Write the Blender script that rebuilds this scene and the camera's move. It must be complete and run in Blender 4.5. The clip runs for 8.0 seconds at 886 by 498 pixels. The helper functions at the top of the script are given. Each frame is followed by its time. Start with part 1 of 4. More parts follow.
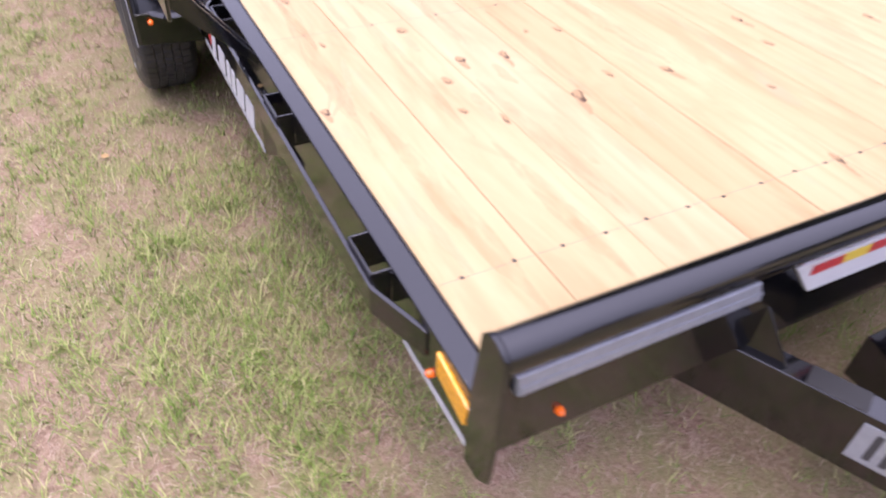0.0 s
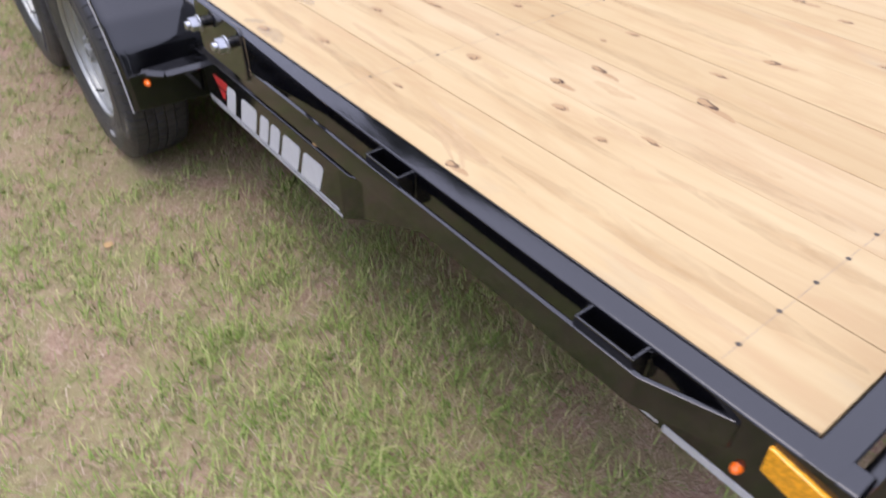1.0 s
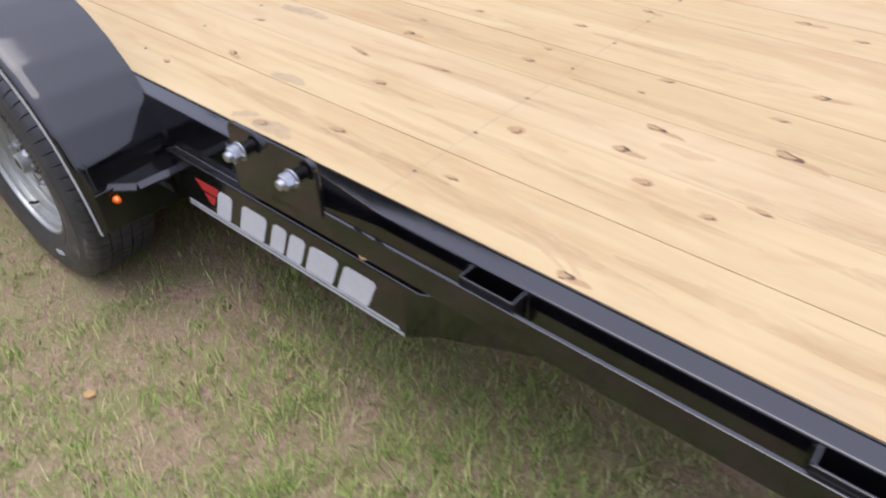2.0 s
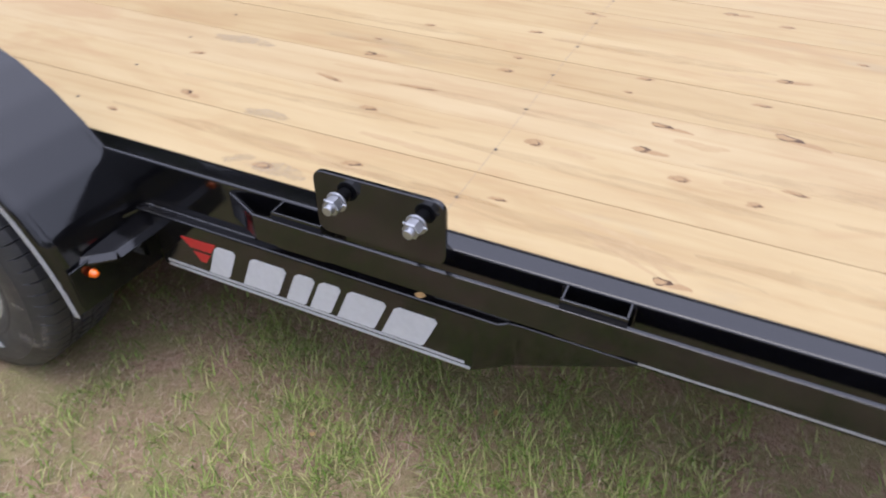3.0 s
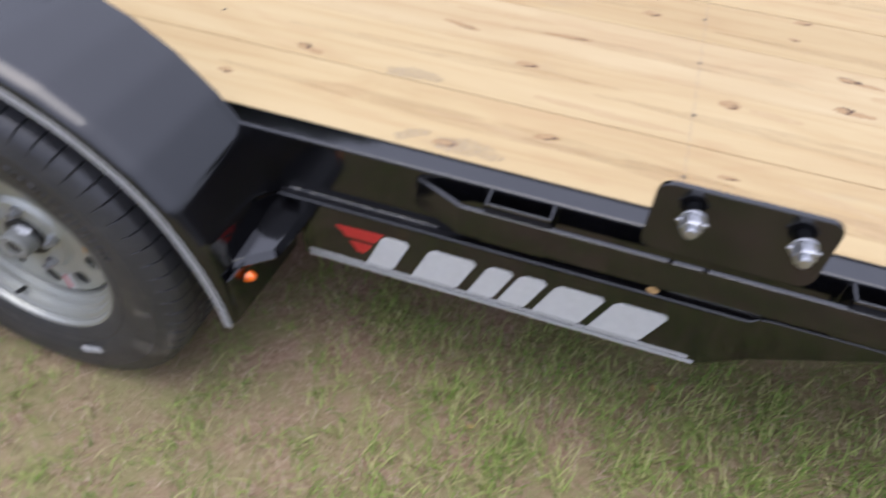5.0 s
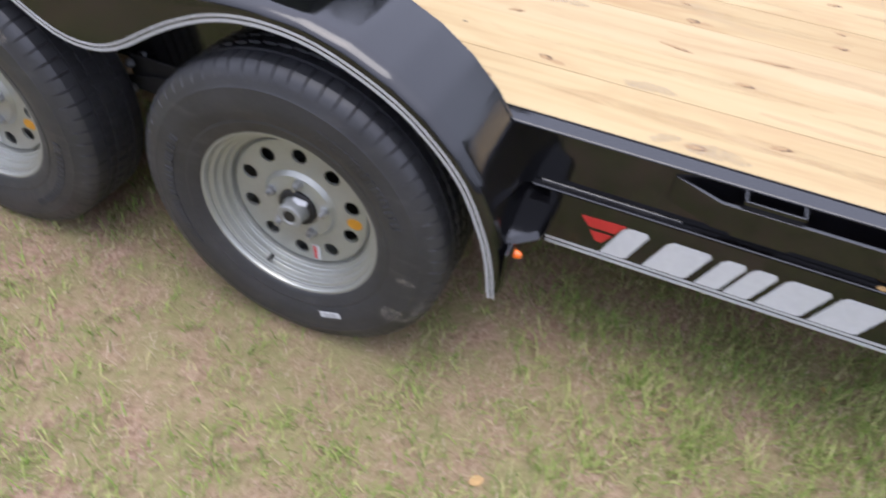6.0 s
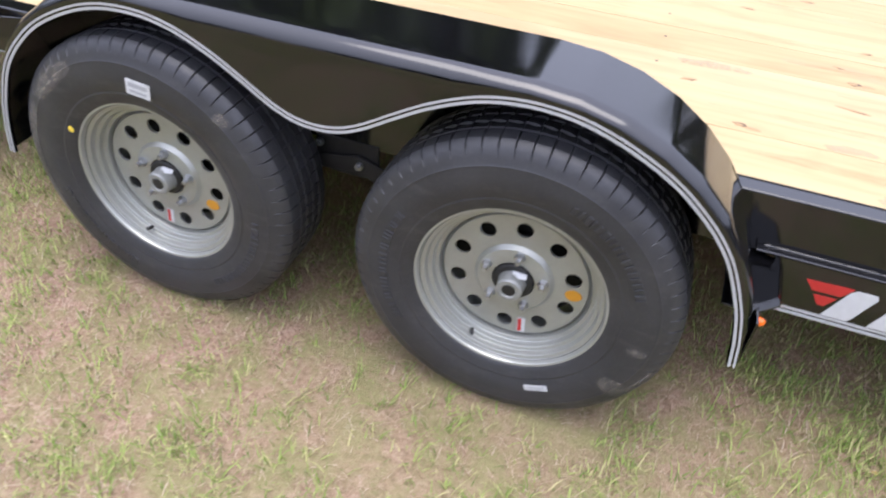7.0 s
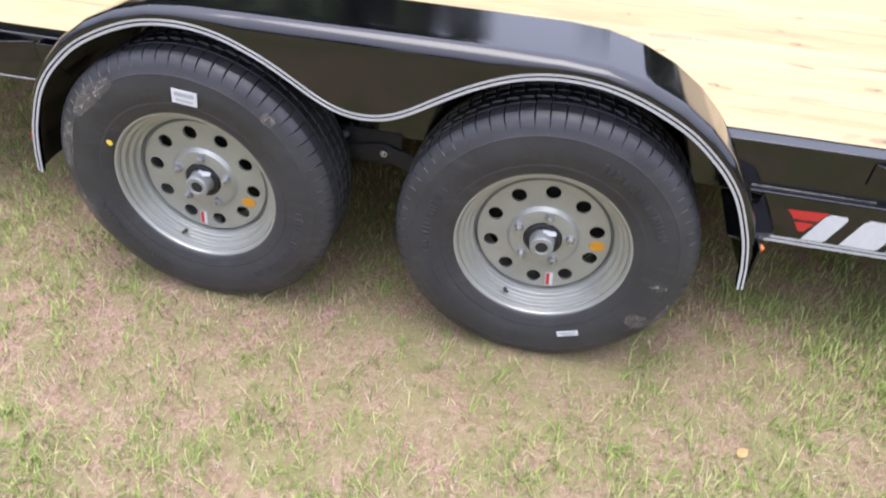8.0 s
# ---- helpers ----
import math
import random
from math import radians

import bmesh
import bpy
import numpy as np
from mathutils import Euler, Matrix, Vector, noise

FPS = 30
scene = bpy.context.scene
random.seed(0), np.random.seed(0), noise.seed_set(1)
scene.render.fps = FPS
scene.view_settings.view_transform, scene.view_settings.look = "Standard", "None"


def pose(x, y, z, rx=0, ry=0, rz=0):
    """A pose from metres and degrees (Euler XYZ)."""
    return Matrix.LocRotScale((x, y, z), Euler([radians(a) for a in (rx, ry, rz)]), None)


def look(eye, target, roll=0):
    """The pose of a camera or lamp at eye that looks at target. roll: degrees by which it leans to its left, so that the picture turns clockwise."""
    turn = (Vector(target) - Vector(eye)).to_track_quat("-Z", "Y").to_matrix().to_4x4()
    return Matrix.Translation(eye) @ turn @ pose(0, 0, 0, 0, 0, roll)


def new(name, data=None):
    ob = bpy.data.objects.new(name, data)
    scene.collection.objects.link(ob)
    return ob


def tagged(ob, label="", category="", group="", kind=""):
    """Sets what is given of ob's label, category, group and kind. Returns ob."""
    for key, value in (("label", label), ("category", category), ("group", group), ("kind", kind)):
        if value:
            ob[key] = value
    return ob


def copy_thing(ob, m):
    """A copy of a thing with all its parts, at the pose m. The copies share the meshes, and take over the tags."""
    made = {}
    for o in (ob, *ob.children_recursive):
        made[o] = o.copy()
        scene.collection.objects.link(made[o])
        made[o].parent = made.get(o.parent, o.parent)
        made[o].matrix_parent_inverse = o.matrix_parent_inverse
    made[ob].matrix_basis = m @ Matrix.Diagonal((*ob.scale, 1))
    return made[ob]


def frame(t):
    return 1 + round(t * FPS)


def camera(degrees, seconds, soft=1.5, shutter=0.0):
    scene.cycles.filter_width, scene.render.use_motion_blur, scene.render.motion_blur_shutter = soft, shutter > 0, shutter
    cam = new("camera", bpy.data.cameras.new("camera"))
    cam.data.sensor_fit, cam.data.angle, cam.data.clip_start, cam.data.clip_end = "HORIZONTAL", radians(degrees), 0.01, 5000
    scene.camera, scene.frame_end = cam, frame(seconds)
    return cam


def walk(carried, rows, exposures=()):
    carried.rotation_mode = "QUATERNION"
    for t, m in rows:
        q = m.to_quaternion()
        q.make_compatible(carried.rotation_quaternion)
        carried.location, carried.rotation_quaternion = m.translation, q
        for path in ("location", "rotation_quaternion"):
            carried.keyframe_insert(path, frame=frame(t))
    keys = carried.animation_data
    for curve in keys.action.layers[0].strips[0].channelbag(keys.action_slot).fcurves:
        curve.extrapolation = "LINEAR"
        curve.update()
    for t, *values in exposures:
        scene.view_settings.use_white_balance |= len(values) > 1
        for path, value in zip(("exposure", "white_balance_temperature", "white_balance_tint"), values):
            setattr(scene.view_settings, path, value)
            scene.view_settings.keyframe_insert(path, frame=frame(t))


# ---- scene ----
SKY, SUN, TREES = 0.101, 0.85, 34
EXPOSURES = [(0.0, 1.42, 6500, 28), (0.5, 1.29, 6500, 23), (1.0, 1.03, 6500, 16), (1.5, 0.97, 6500, 14), (3.5, 0.85, 6500, 12), (5.5, 0.93, 6500, 11), (6.5, 1.33, 6500, 12), (7.0, 1.42, 6500, 12), (8.0, 1.55, 6500, 12)]
# ---------- camera ----------
cam = camera(65.50, 8.0, soft=2.0, shutter=0.5)
ROWS = [
    (0, (2.7633, -0.3669, 1.3508), (1.9686, 0.0635, 0.5614), 3.04),
    (0.5, (2.4766, -0.4947, 1.3471), (1.7671, -0.0299, 0.4983), 3.01),
    (1, (2.3162, -0.6477, 1.2770), (1.5930, -0.0830, 0.5036), 0.01),
    (1.5, (2.1701, -0.7658, 1.2948), (1.4911, -0.1228, 0.5428), 0.34),
    (2, (1.8757, -0.7087, 1.3044), (1.2640, -0.0118, 0.5428), -1.76),
    (2.2, (1.7666, -0.7084, 1.2985), (1.1794, 0.0046, 0.5324), -0.67),
    (3.3, (1.4693, -0.8885, 1.3037), (1.1601, -0.0063, 0.5512), 0.66),
    (3.5, (1.4295, -0.8819, 1.3035), (1.1673, 0.0143, 0.5497), 1.64),
    (4, (1.2538, -0.8062, 1.2810), (1.0570, 0.0995, 0.5188), 0.95),
    (4.2, (1.1912, -0.7794, 1.2715), (1.0109, 0.1224, 0.5006), 1.65),
    (5.3, (0.8693, -0.9736, 1.2935), (0.6259, -0.1952, 0.4132), 4.74),
    (5.5, (0.7877, -1.0795, 1.2853), (0.5265, -0.2820, 0.4275), 4.79),
    (5.8, (0.6957, -1.1476, 1.3012), (0.4374, -0.3351, 0.4568), 7.19),
    (6, (0.6176, -1.1576, 1.3164), (0.3599, -0.3363, 0.4803), 6.80),
    (6.5, (0.3502, -1.2026, 1.3102), (0.0374, -0.3435, 0.5329), 2.69),
    (7, (0.1575, -1.3041, 1.3004), (-0.1044, -0.4159, 0.5371), 5.51),
    (7.5, (0.0303, -1.4813, 1.3389), (-0.1409, -0.6004, 0.5422), 2.71),
    (8, (-0.0470, -1.5292, 1.3384), (-0.1806, -0.6095, 0.5792), 4.44),
]

walk(cam, [(t, look(eye, target, roll)) for t, eye, target, roll in ROWS], EXPOSURES)

# ---------- sky and sun: high thin overcast ----------
world = bpy.data.worlds.new("sky")
scene.world = world
world.use_nodes = True
wn, wl = world.node_tree.nodes, world.node_tree.links
sky = wn.new("ShaderNodeTexSky")
sky.sky_type = "NISHITA"
sky.sun_disc = False
SUN_UP, SUN_TURN = radians(84), radians(170)
sky.sun_elevation, sky.sun_rotation = SUN_UP, SUN_TURN
sky.air_density, sky.dust_density, sky.ozone_density = 1.0, 4.0, 1.5
veil = wn.new("ShaderNodeMix")  # the even white of thin cloud over the clear sky
veil.data_type = "RGBA"
veil.inputs[0].default_value = 0.72
up = wn.new("ShaderNodeSeparateXYZ")  # thin cloud is brighter overhead than at the horizon
wl.new(wn.new("ShaderNodeTexCoord").outputs["Generated"], up.inputs[0])
rise = wn.new("ShaderNodeMapRange")
rise.inputs["To Min"].default_value, rise.inputs["To Max"].default_value = 0.36, 1.46
wl.new(up.outputs[2], rise.inputs[0])
cloud = wn.new("ShaderNodeVectorMath")
cloud.operation = "SCALE"
cloud.inputs[0].default_value = (9.1, 9.6, 12.3)
wl.new(rise.outputs[0], cloud.inputs["Scale"])
wl.new(cloud.outputs[0], veil.inputs[7])
wl.new(sky.outputs[0], veil.inputs[6])
wl.new(veil.outputs[2], wn["Background"].inputs[0])
wn["Background"].inputs[1].default_value = SKY
sun = new("sun", bpy.data.lights.new("sun", "SUN"))
sun.data.energy, sun.data.angle, sun.data.color = SUN, radians(50), (1.0, 0.97, 0.93)
sun.matrix_world = look((0, 0, 20), (-20 / math.tan(SUN_UP) * math.sin(SUN_TURN), -20 / math.tan(SUN_UP) * math.cos(SUN_TURN), 0))


# ---------- materials ----------
class Mat:
    """A small builder for node materials."""

    def __init__(self, name, rough=0.5, metal=0.0, color=(0.5, 0.5, 0.5), coat=0.0, spec=0.5):
        self.m = bpy.data.materials.new(name)
        self.m.use_nodes = True
        self.n, self.l = self.m.node_tree.nodes, self.m.node_tree.links
        self.b = self.n["Principled BSDF"]
        self.b.inputs["Base Color"].default_value = (*color, 1)
        self.b.inputs["Roughness"].default_value = rough
        self.b.inputs["Metallic"].default_value = metal
        self.b.inputs["Coat Weight"].default_value = coat
        self.b.inputs["Coat Roughness"].default_value = 0.06
        self.b.inputs["Specular IOR Level"].default_value = spec
        self.tc = self.n.new("ShaderNodeTexCoord")

    def mapped(self, scale, spread=0.0, rot=0.0):
        mp = self.n.new("ShaderNodeMapping")
        mp.inputs["Scale"].default_value = scale
        mp.inputs["Rotation"].default_value = (0, 0, rot)
        self.l.new(self.tc.outputs["Object"], mp.inputs["Vector"])
        if spread:
            oi = self.n.new("ShaderNodeObjectInfo")
            mu = self.n.new("ShaderNodeMath")
            mu.operation = "MULTIPLY"
            mu.inputs[1].default_value = spread
            self.l.new(oi.outputs["Random"], mu.inputs[0])
            self.l.new(mu.outputs[0], mp.inputs["Location"])
        return mp.outputs[0]

    def noise(self, vec, scale, detail=4.0, rough=0.55, dist=0.0):
        no = self.n.new("ShaderNodeTexNoise")
        no.inputs["Scale"].default_value, no.inputs["Detail"].default_value = scale, detail
        no.inputs["Roughness"].default_value, no.inputs["Distortion"].default_value = rough, dist
        self.l.new(vec, no.inputs["Vector"])
        return no.outputs[0]

    def ramp(self, fac, stops):
        ra = self.n.new("ShaderNodeValToRGB")
        els = ra.color_ramp.elements
        while len(els) < len(stops):
            els.new(0.5)
        for e, (p, c) in zip(els, stops):
            e.position = p
            e.color = (*c, 1) if len(c) == 3 else (c[0], c[0], c[0], 1)
        self.l.new(fac, ra.inputs[0])
        return ra.outputs[0]

    def mix(self, fac, a, b, mode="MIX"):
        mi = self.n.new("ShaderNodeMix")
        mi.data_type, mi.blend_type = "RGBA", mode
        for sock, v in ((mi.inputs[0], fac), (mi.inputs[6], a), (mi.inputs[7], b)):
            if isinstance(v, (float, int)):
                sock.default_value = v
            elif isinstance(v, tuple):
                sock.default_value = (*v, 1)
            else:
                self.l.new(v, sock)
        return mi.outputs[2]

    def color(self, out):
        self.l.new(out, self.b.inputs["Base Color"])

    def roughness(self, fac, lo, hi):
        mr = self.n.new("ShaderNodeMapRange")
        mr.inputs["To Min"].default_value, mr.inputs["To Max"].default_value = lo, hi
        self.l.new(fac, mr.inputs[0])
        self.l.new(mr.outputs[0], self.b.inputs["Roughness"])

    def bump(self, fac, strength, distance):
        bu = self.n.new("ShaderNodeBump")
        bu.inputs["Strength"].default_value, bu.inputs["Distance"].default_value = strength, distance
        self.l.new(fac, bu.inputs["Height"])
        self.l.new(bu.outputs[0], self.b.inputs["Normal"])


def black_paint():
    m = Mat("black_powder_coat", 0.16, 0.0, (0.004, 0.004, 0.005), 0.0, 0.82)
    v = m.mapped((1, 1, 1))
    wide, fine = m.noise(v, 5.0, 5), m.noise(v, 420.0, 2)
    dust = m.ramp(m.noise(v, 38.0, 6, 0.7), [(0.58, (0.0,)), (0.80, (0.16,))])
    c = m.ramp(wide, [(0.35, (0.0022, 0.0022, 0.0028)), (0.75, (0.005, 0.005, 0.0062))])
    m.color(m.mix(dust, c, (0.055, 0.053, 0.055)))
    m.roughness(wide, 0.05, 0.13)
    m.bump(fine, 0.05, 0.0006)
    return m.m


def pine():
    m = Mat("pine_board", 0.62, 0.0, (0.420, 0.315, 0.189), 0.0, 0.3)
    vlong = m.mapped((0.9, 5.0, 5.0), 37.0)
    grain = m.noise(vlong, 2.2, 6, 0.6, 1.1)
    rings = m.n.new("ShaderNodeTexWave")
    rings.wave_type, rings.bands_direction = "BANDS", "Y"
    rings.inputs["Scale"].default_value, rings.inputs["Distortion"].default_value = 1.5, 9.0
    rings.inputs["Detail"].default_value, rings.inputs["Detail Scale"].default_value = 3.0, 0.7
    m.l.new(m.mapped((0.22, 4.2, 4.2), 51.0), rings.inputs["Vector"])
    fibre = m.noise(m.mapped((6, 260, 60), 17.0), 1.0, 3)
    cloud = m.noise(m.mapped((1.3, 3.0, 3.0), 23.0), 1.6, 4)
    base = m.ramp(grain, [(0.25, (0.385, 0.270, 0.138)), (0.5, (0.437, 0.331, 0.179)), (0.78, (0.472, 0.370, 0.212))])
    late = m.ramp(rings.outputs[0], [(0.0, (0.86, 0.76, 0.64)), (0.30, (1.0, 1.0, 1.0)), (1.0, (1.0, 0.99, 0.97))])
    c = m.mix(m.ramp(cloud, [(0.35, (0.08,)), (0.65, (0.38,))]), base, late, "MULTIPLY")
    c = m.mix(0.09, c, m.ramp(fibre, [(0.3, (0.86, 0.83, 0.80)), (0.7, (1.05, 1.05, 1.05))]), "MULTIPLY")
    stain = m.ramp(m.noise(m.mapped((1.5, 5.0, 5.0), 71.0), 2.0, 3, 0.5, 0.9), [(0.56, (0.0,)), (0.72, (0.55,))])
    c = m.mix(stain, c, (0.378, 0.246, 0.126))
    grey = m.ramp(m.noise(m.mapped((2.2, 7.0, 3.0), 91.0), 1.4, 4), [(0.62, (0.0,)), (0.78, (0.36,))])
    c = m.mix(grey, c, (0.27, 0.25, 0.205))
    oi = m.n.new("ShaderNodeObjectInfo")
    c = m.mix(1.0, c, m.ramp(oi.outputs["Random"], [(0.0, (0.93, 0.90, 0.86)), (0.5, (1.0, 0.99, 0.97)), (1.0, (1.0, 1.0, 1.03))]), "MULTIPLY")
    m.color(c)
    m.roughness(grain, 0.5, 0.72)
    m.bump(fibre, 0.12, 0.0015)
    return m.m


def knot_wood():
    m = Mat("knot_wood", 0.55, 0.0, (0.150, 0.075, 0.038), 0.0, 0.3)
    v = m.mapped((60, 60, 60), 9.0)
    n = m.noise(v, 1.2, 4, 0.6, 0.8)
    m.color(m.ramp(n, [(0.3, (0.030, 0.017, 0.011)), (0.5, (0.075, 0.040, 0.022)), (0.75, (0.20, 0.12, 0.065))]))
    m.bump(n, 0.3, 0.002)
    return m.m


def pale_knot():
    m = Mat("knot_halo_wood", 0.6, 0.0, (0.350, 0.210, 0.105), 0.0, 0.3)
    n = m.noise(m.mapped((30, 90, 60), 9.0), 1.0, 4, 0.6, 0.8)
    m.color(m.ramp(n, [(0.3, (0.27, 0.165, 0.080)), (0.7, (0.39, 0.265, 0.140))]))
    return m.m


def smear_wood():
    m = Mat("resin_streaked_wood", 0.6, 0.0, (0.420, 0.301, 0.175), 0.0, 0.3)
    n = m.noise(m.mapped((3, 8, 8), 9.0), 1.0, 5, 0.6, 0.6)
    m.color(m.ramp(n, [(0.35, (0.378, 0.262, 0.132)), (0.6, (0.427, 0.315, 0.175))]))
    return m.m


def plain(name, color, rough, metal=0.0, spread=0.12, scale=30.0, coat=0.0, bump=0.0):
    """A coloured surface with soft variation in tone and gloss at two scales."""
    m = Mat(name, rough, metal, color, coat)
    v = m.mapped((1, 1, 1))
    a, b = m.noise(v, scale, 5), m.noise(v, scale * 9, 2)
    lo = tuple(c * (1 - spread) for c in color)
    hi = tuple(min(1, c * (1 + spread)) for c in color)
    c = m.ramp(a, [(0.3, lo), (0.7, hi)])
    m.color(m.mix(0.25, c, m.ramp(b, [(0.3, (0.82, 0.82, 0.82)), (0.7, (1.0, 1.0, 1.0))]), "MULTIPLY"))
    m.roughness(a, max(0.03, rough - 0.08), rough + 0.1)
    if bump:
        m.bump(b, 0.3, bump)
    return m.m


def tyre_rubber():
    m = Mat("tyre_rubber", 0.5, 0.0, (0.03, 0.03, 0.03), 0.0, 0.5)
    v = m.mapped((1, 1, 1))
    a, b = m.noise(v, 7.0, 5), m.noise(v, 150.0, 4, 0.7)
    smear = m.ramp(m.noise(m.mapped((3, 3, 9)), 3.0, 6, 0.7), [(0.56, (0.0,)), (0.76, (0.30,))])
    c = m.ramp(a, [(0.3, (0.022, 0.0225, 0.026)), (0.7, (0.040, 0.041, 0.046))])
    c = m.mix(m.ramp(b, [(0.5, (0.0,)), (0.75, (0.35,))]), c, (0.075, 0.073, 0.072))
    m.color(m.mix(smear, c, (0.13, 0.125, 0.12)))
    m.roughness(m.noise(v, 12.0, 5, 0.7), 0.18, 0.66)
    m.bump(m.noise(v, 34.0, 5, 0.7), 0.30, 0.003)
    return m.m


def lamp_lens(name, color, glow):
    m = Mat(name, 0.12, 0.0, color, 0.5)
    n = m.noise(m.mapped((1, 1, 1)), 160.0, 2)
    m.color(m.ramp(n, [(0.35, tuple(c * 0.7 for c in color)), (0.65, color)]))
    m.bump(n, 0.35, 0.002)
    if glow:
        m.b.inputs["Emission Color"].default_value = (*color, 1)
        m.b.inputs["Emission Strength"].default_value = glow
    return m.m


def dusty(name):
    """Broken pale dust, open between its specks."""
    m = Mat(name, 0.8, 0.0, (0.24, 0.22, 0.20), 0.0, 0.2)
    n = m.noise(m.mapped((1, 1, 1)), 130.0, 5, 0.75, 1.4)
    m.color(m.ramp(n, [(0.4, (0.18, 0.165, 0.15)), (0.7, (0.40, 0.36, 0.31))]))
    m.l.new(m.ramp(n, [(0.46, (0.0,)), (0.62, (0.75,))]), m.b.inputs["Alpha"])
    return m.m


def washed(name, lo, hi, most, stretch):
    """A thin, broken tint that lies over wood and lets it show through."""
    m = Mat(name, 0.65, 0.0, lo, 0.0, 0.3)
    n = m.noise(m.mapped(stretch, 19.0), 1.0, 5, 0.65, 0.8)
    m.color(m.ramp(n, [(0.35, lo), (0.7, hi)]))
    m.l.new(m.ramp(n, [(0.36, (0.0,)), (0.62, (most,))]), m.b.inputs["Alpha"])
    return m.m


def soil():
    m = Mat("dry_turf", 0.95, 0.0, (0.219, 0.175, 0.124), 0.0, 0.1)
    v = m.mapped((1, 1, 1))
    big, mid = m.noise(v, 1.1, 5, 0.6), m.noise(v, 9.0, 5, 0.65)
    fine, straw = m.noise(v, 75.0, 4, 0.7), m.noise(m.mapped((140, 26, 1), 0, 0.5), 1.0, 4, 0.7, 1.2)
    straw2 = m.noise(m.mapped((30, 150, 1), 0, 0.3), 1.0, 4, 0.7, 1.2)
    crumb, rust = m.noise(v, 210.0, 3, 0.6), m.noise(v, 17.0, 4, 0.6)
    c = m.ramp(fine, [(0.25, (0.130, 0.075, 0.052)), (0.48, (0.328, 0.214, 0.156)), (0.72, (0.458, 0.328, 0.250))])
    c = m.mix(0.5, c, m.ramp(crumb, [(0.3, (0.50, 0.47, 0.45)), (0.6, (1.1, 1.1, 1.1))]), "MULTIPLY")
    c = m.mix(m.ramp(rust, [(0.55, (0.0,)), (0.72, (0.4,))]), c, (0.237, 0.149, 0.091))
    c = m.mix(m.ramp(straw, [(0.55, (0.0,)), (0.68, (0.5,))]), c, (0.417, 0.333, 0.250))
    c = m.mix(m.ramp(straw2, [(0.57, (0.0,)), (0.70, (0.45,))]), c, (0.385, 0.312, 0.229))
    c = m.mix(m.ramp(mid, [(0.42, (0.0,)), (0.60, (0.60,))]), c, (0.214, 0.224, 0.088))
    c = m.mix(m.ramp(big, [(0.40, (0.0,)), (0.62, (0.40,))]), c, (0.245, 0.234, 0.104))
    m.color(c)
    m.bump(crumb, 0.8, 0.008)
    return m.m


def blade(name, stops):
    m = Mat(name, 0.6, 0.0, (0.2, 0.3, 0.08), 0.0, 0.25)
    ge = m.n.new("ShaderNodeNewGeometry")
    m.color(m.ramp(ge.outputs["Random Per Island"], stops))
    return m.m


BLACK = black_paint()
PINE, KNOT, HALO, SMEAR = pine(), knot_wood(), pale_knot(), smear_wood()
RUBBER = tyre_rubber()
SILVER = plain("silver_wheel_paint", (0.365, 0.375, 0.345), 0.34, 0.5, 0.06, 14.0, 0.15)
ZINC = plain("zinc_plate", (0.46, 0.47, 0.49), 0.30, 0.9, 0.12, 60.0)
CAP = plain("grey_hub_cap", (0.30, 0.31, 0.30), 0.42, 0.4, 0.1, 60.0)
IRON = plain("bare_black_iron", (0.022, 0.021, 0.021), 0.55, 0.2, 0.3, 40.0, 0, 0.001)
DARK = plain("dark_bore", (0.012, 0.012, 0.012), 0.6, 0.0, 0.2)
WHITE = plain("white_vinyl", (0.58, 0.59, 0.60), 0.45, 0.0, 0.05, 80.0)
TAPE = plain("silver_white_pinstripe", (0.44, 0.45, 0.46), 0.40, 0.0, 0.06, 80.0)
SATIN = plain("satin_grey_strip", (0.34, 0.36, 0.40), 0.36, 0.3, 0.1, 50.0)
RED = plain("red_vinyl", (0.50, 0.03, 0.028), 0.4, 0.0, 0.06, 80.0)
YELLOW = plain("yellow_vinyl", (0.75, 0.55, 0.06), 0.4, 0.0, 0.06, 80.0)
INK = plain("dark_ink", (0.05, 0.05, 0.055), 0.5, 0.0, 0.1, 80.0)
PALEINK = plain("grey_ink", (0.35, 0.36, 0.38), 0.5, 0.0, 0.1, 80.0)
ORANGE = plain("orange_sticker", (0.55, 0.25, 0.02), 0.45, 0.0, 0.1, 80.0)
AMBER = lamp_lens("amber_lens", (0.92, 0.40, 0.012), 0.0)
AMBER_LIT = lamp_lens("amber_lamp", (0.75, 0.13, 0.008), 0.15)
RED_LENS = lamp_lens("red_lens", (0.55, 0.02, 0.03), 0.0)
PENCIL = plain("pencil_mark", (0.24, 0.20, 0.16), 0.7, 0.0, 0.3, 200.0)
STEEL = plain("screw_steel", (0.10, 0.085, 0.07), 0.5, 0.7, 0.2, 200.0)
CHALK = dusty("tyre_dust")
SMUDGE = washed("grey_blue_stain", (0.16, 0.16, 0.17), (0.26, 0.255, 0.245), 0.30, (22, 60, 1))
BAND = washed("reddish_latewood", (0.33, 0.19, 0.085), (0.42, 0.28, 0.14), 0.17, (2.5, 26, 1))
SOIL = soil()
GRASS = blade("green_grass", [(0.0, (0.080, 0.140, 0.024)), (0.35, (0.175, 0.265, 0.050)), (0.7, (0.305, 0.380, 0.105)), (1.0, (0.49, 0.44, 0.21))])
STRAW = blade("dry_grass", [(0.0, (0.199, 0.114, 0.075)), (0.4, (0.348, 0.238, 0.164)), (0.8, (0.457, 0.343, 0.248)), (1.0, (0.557, 0.457, 0.348))])
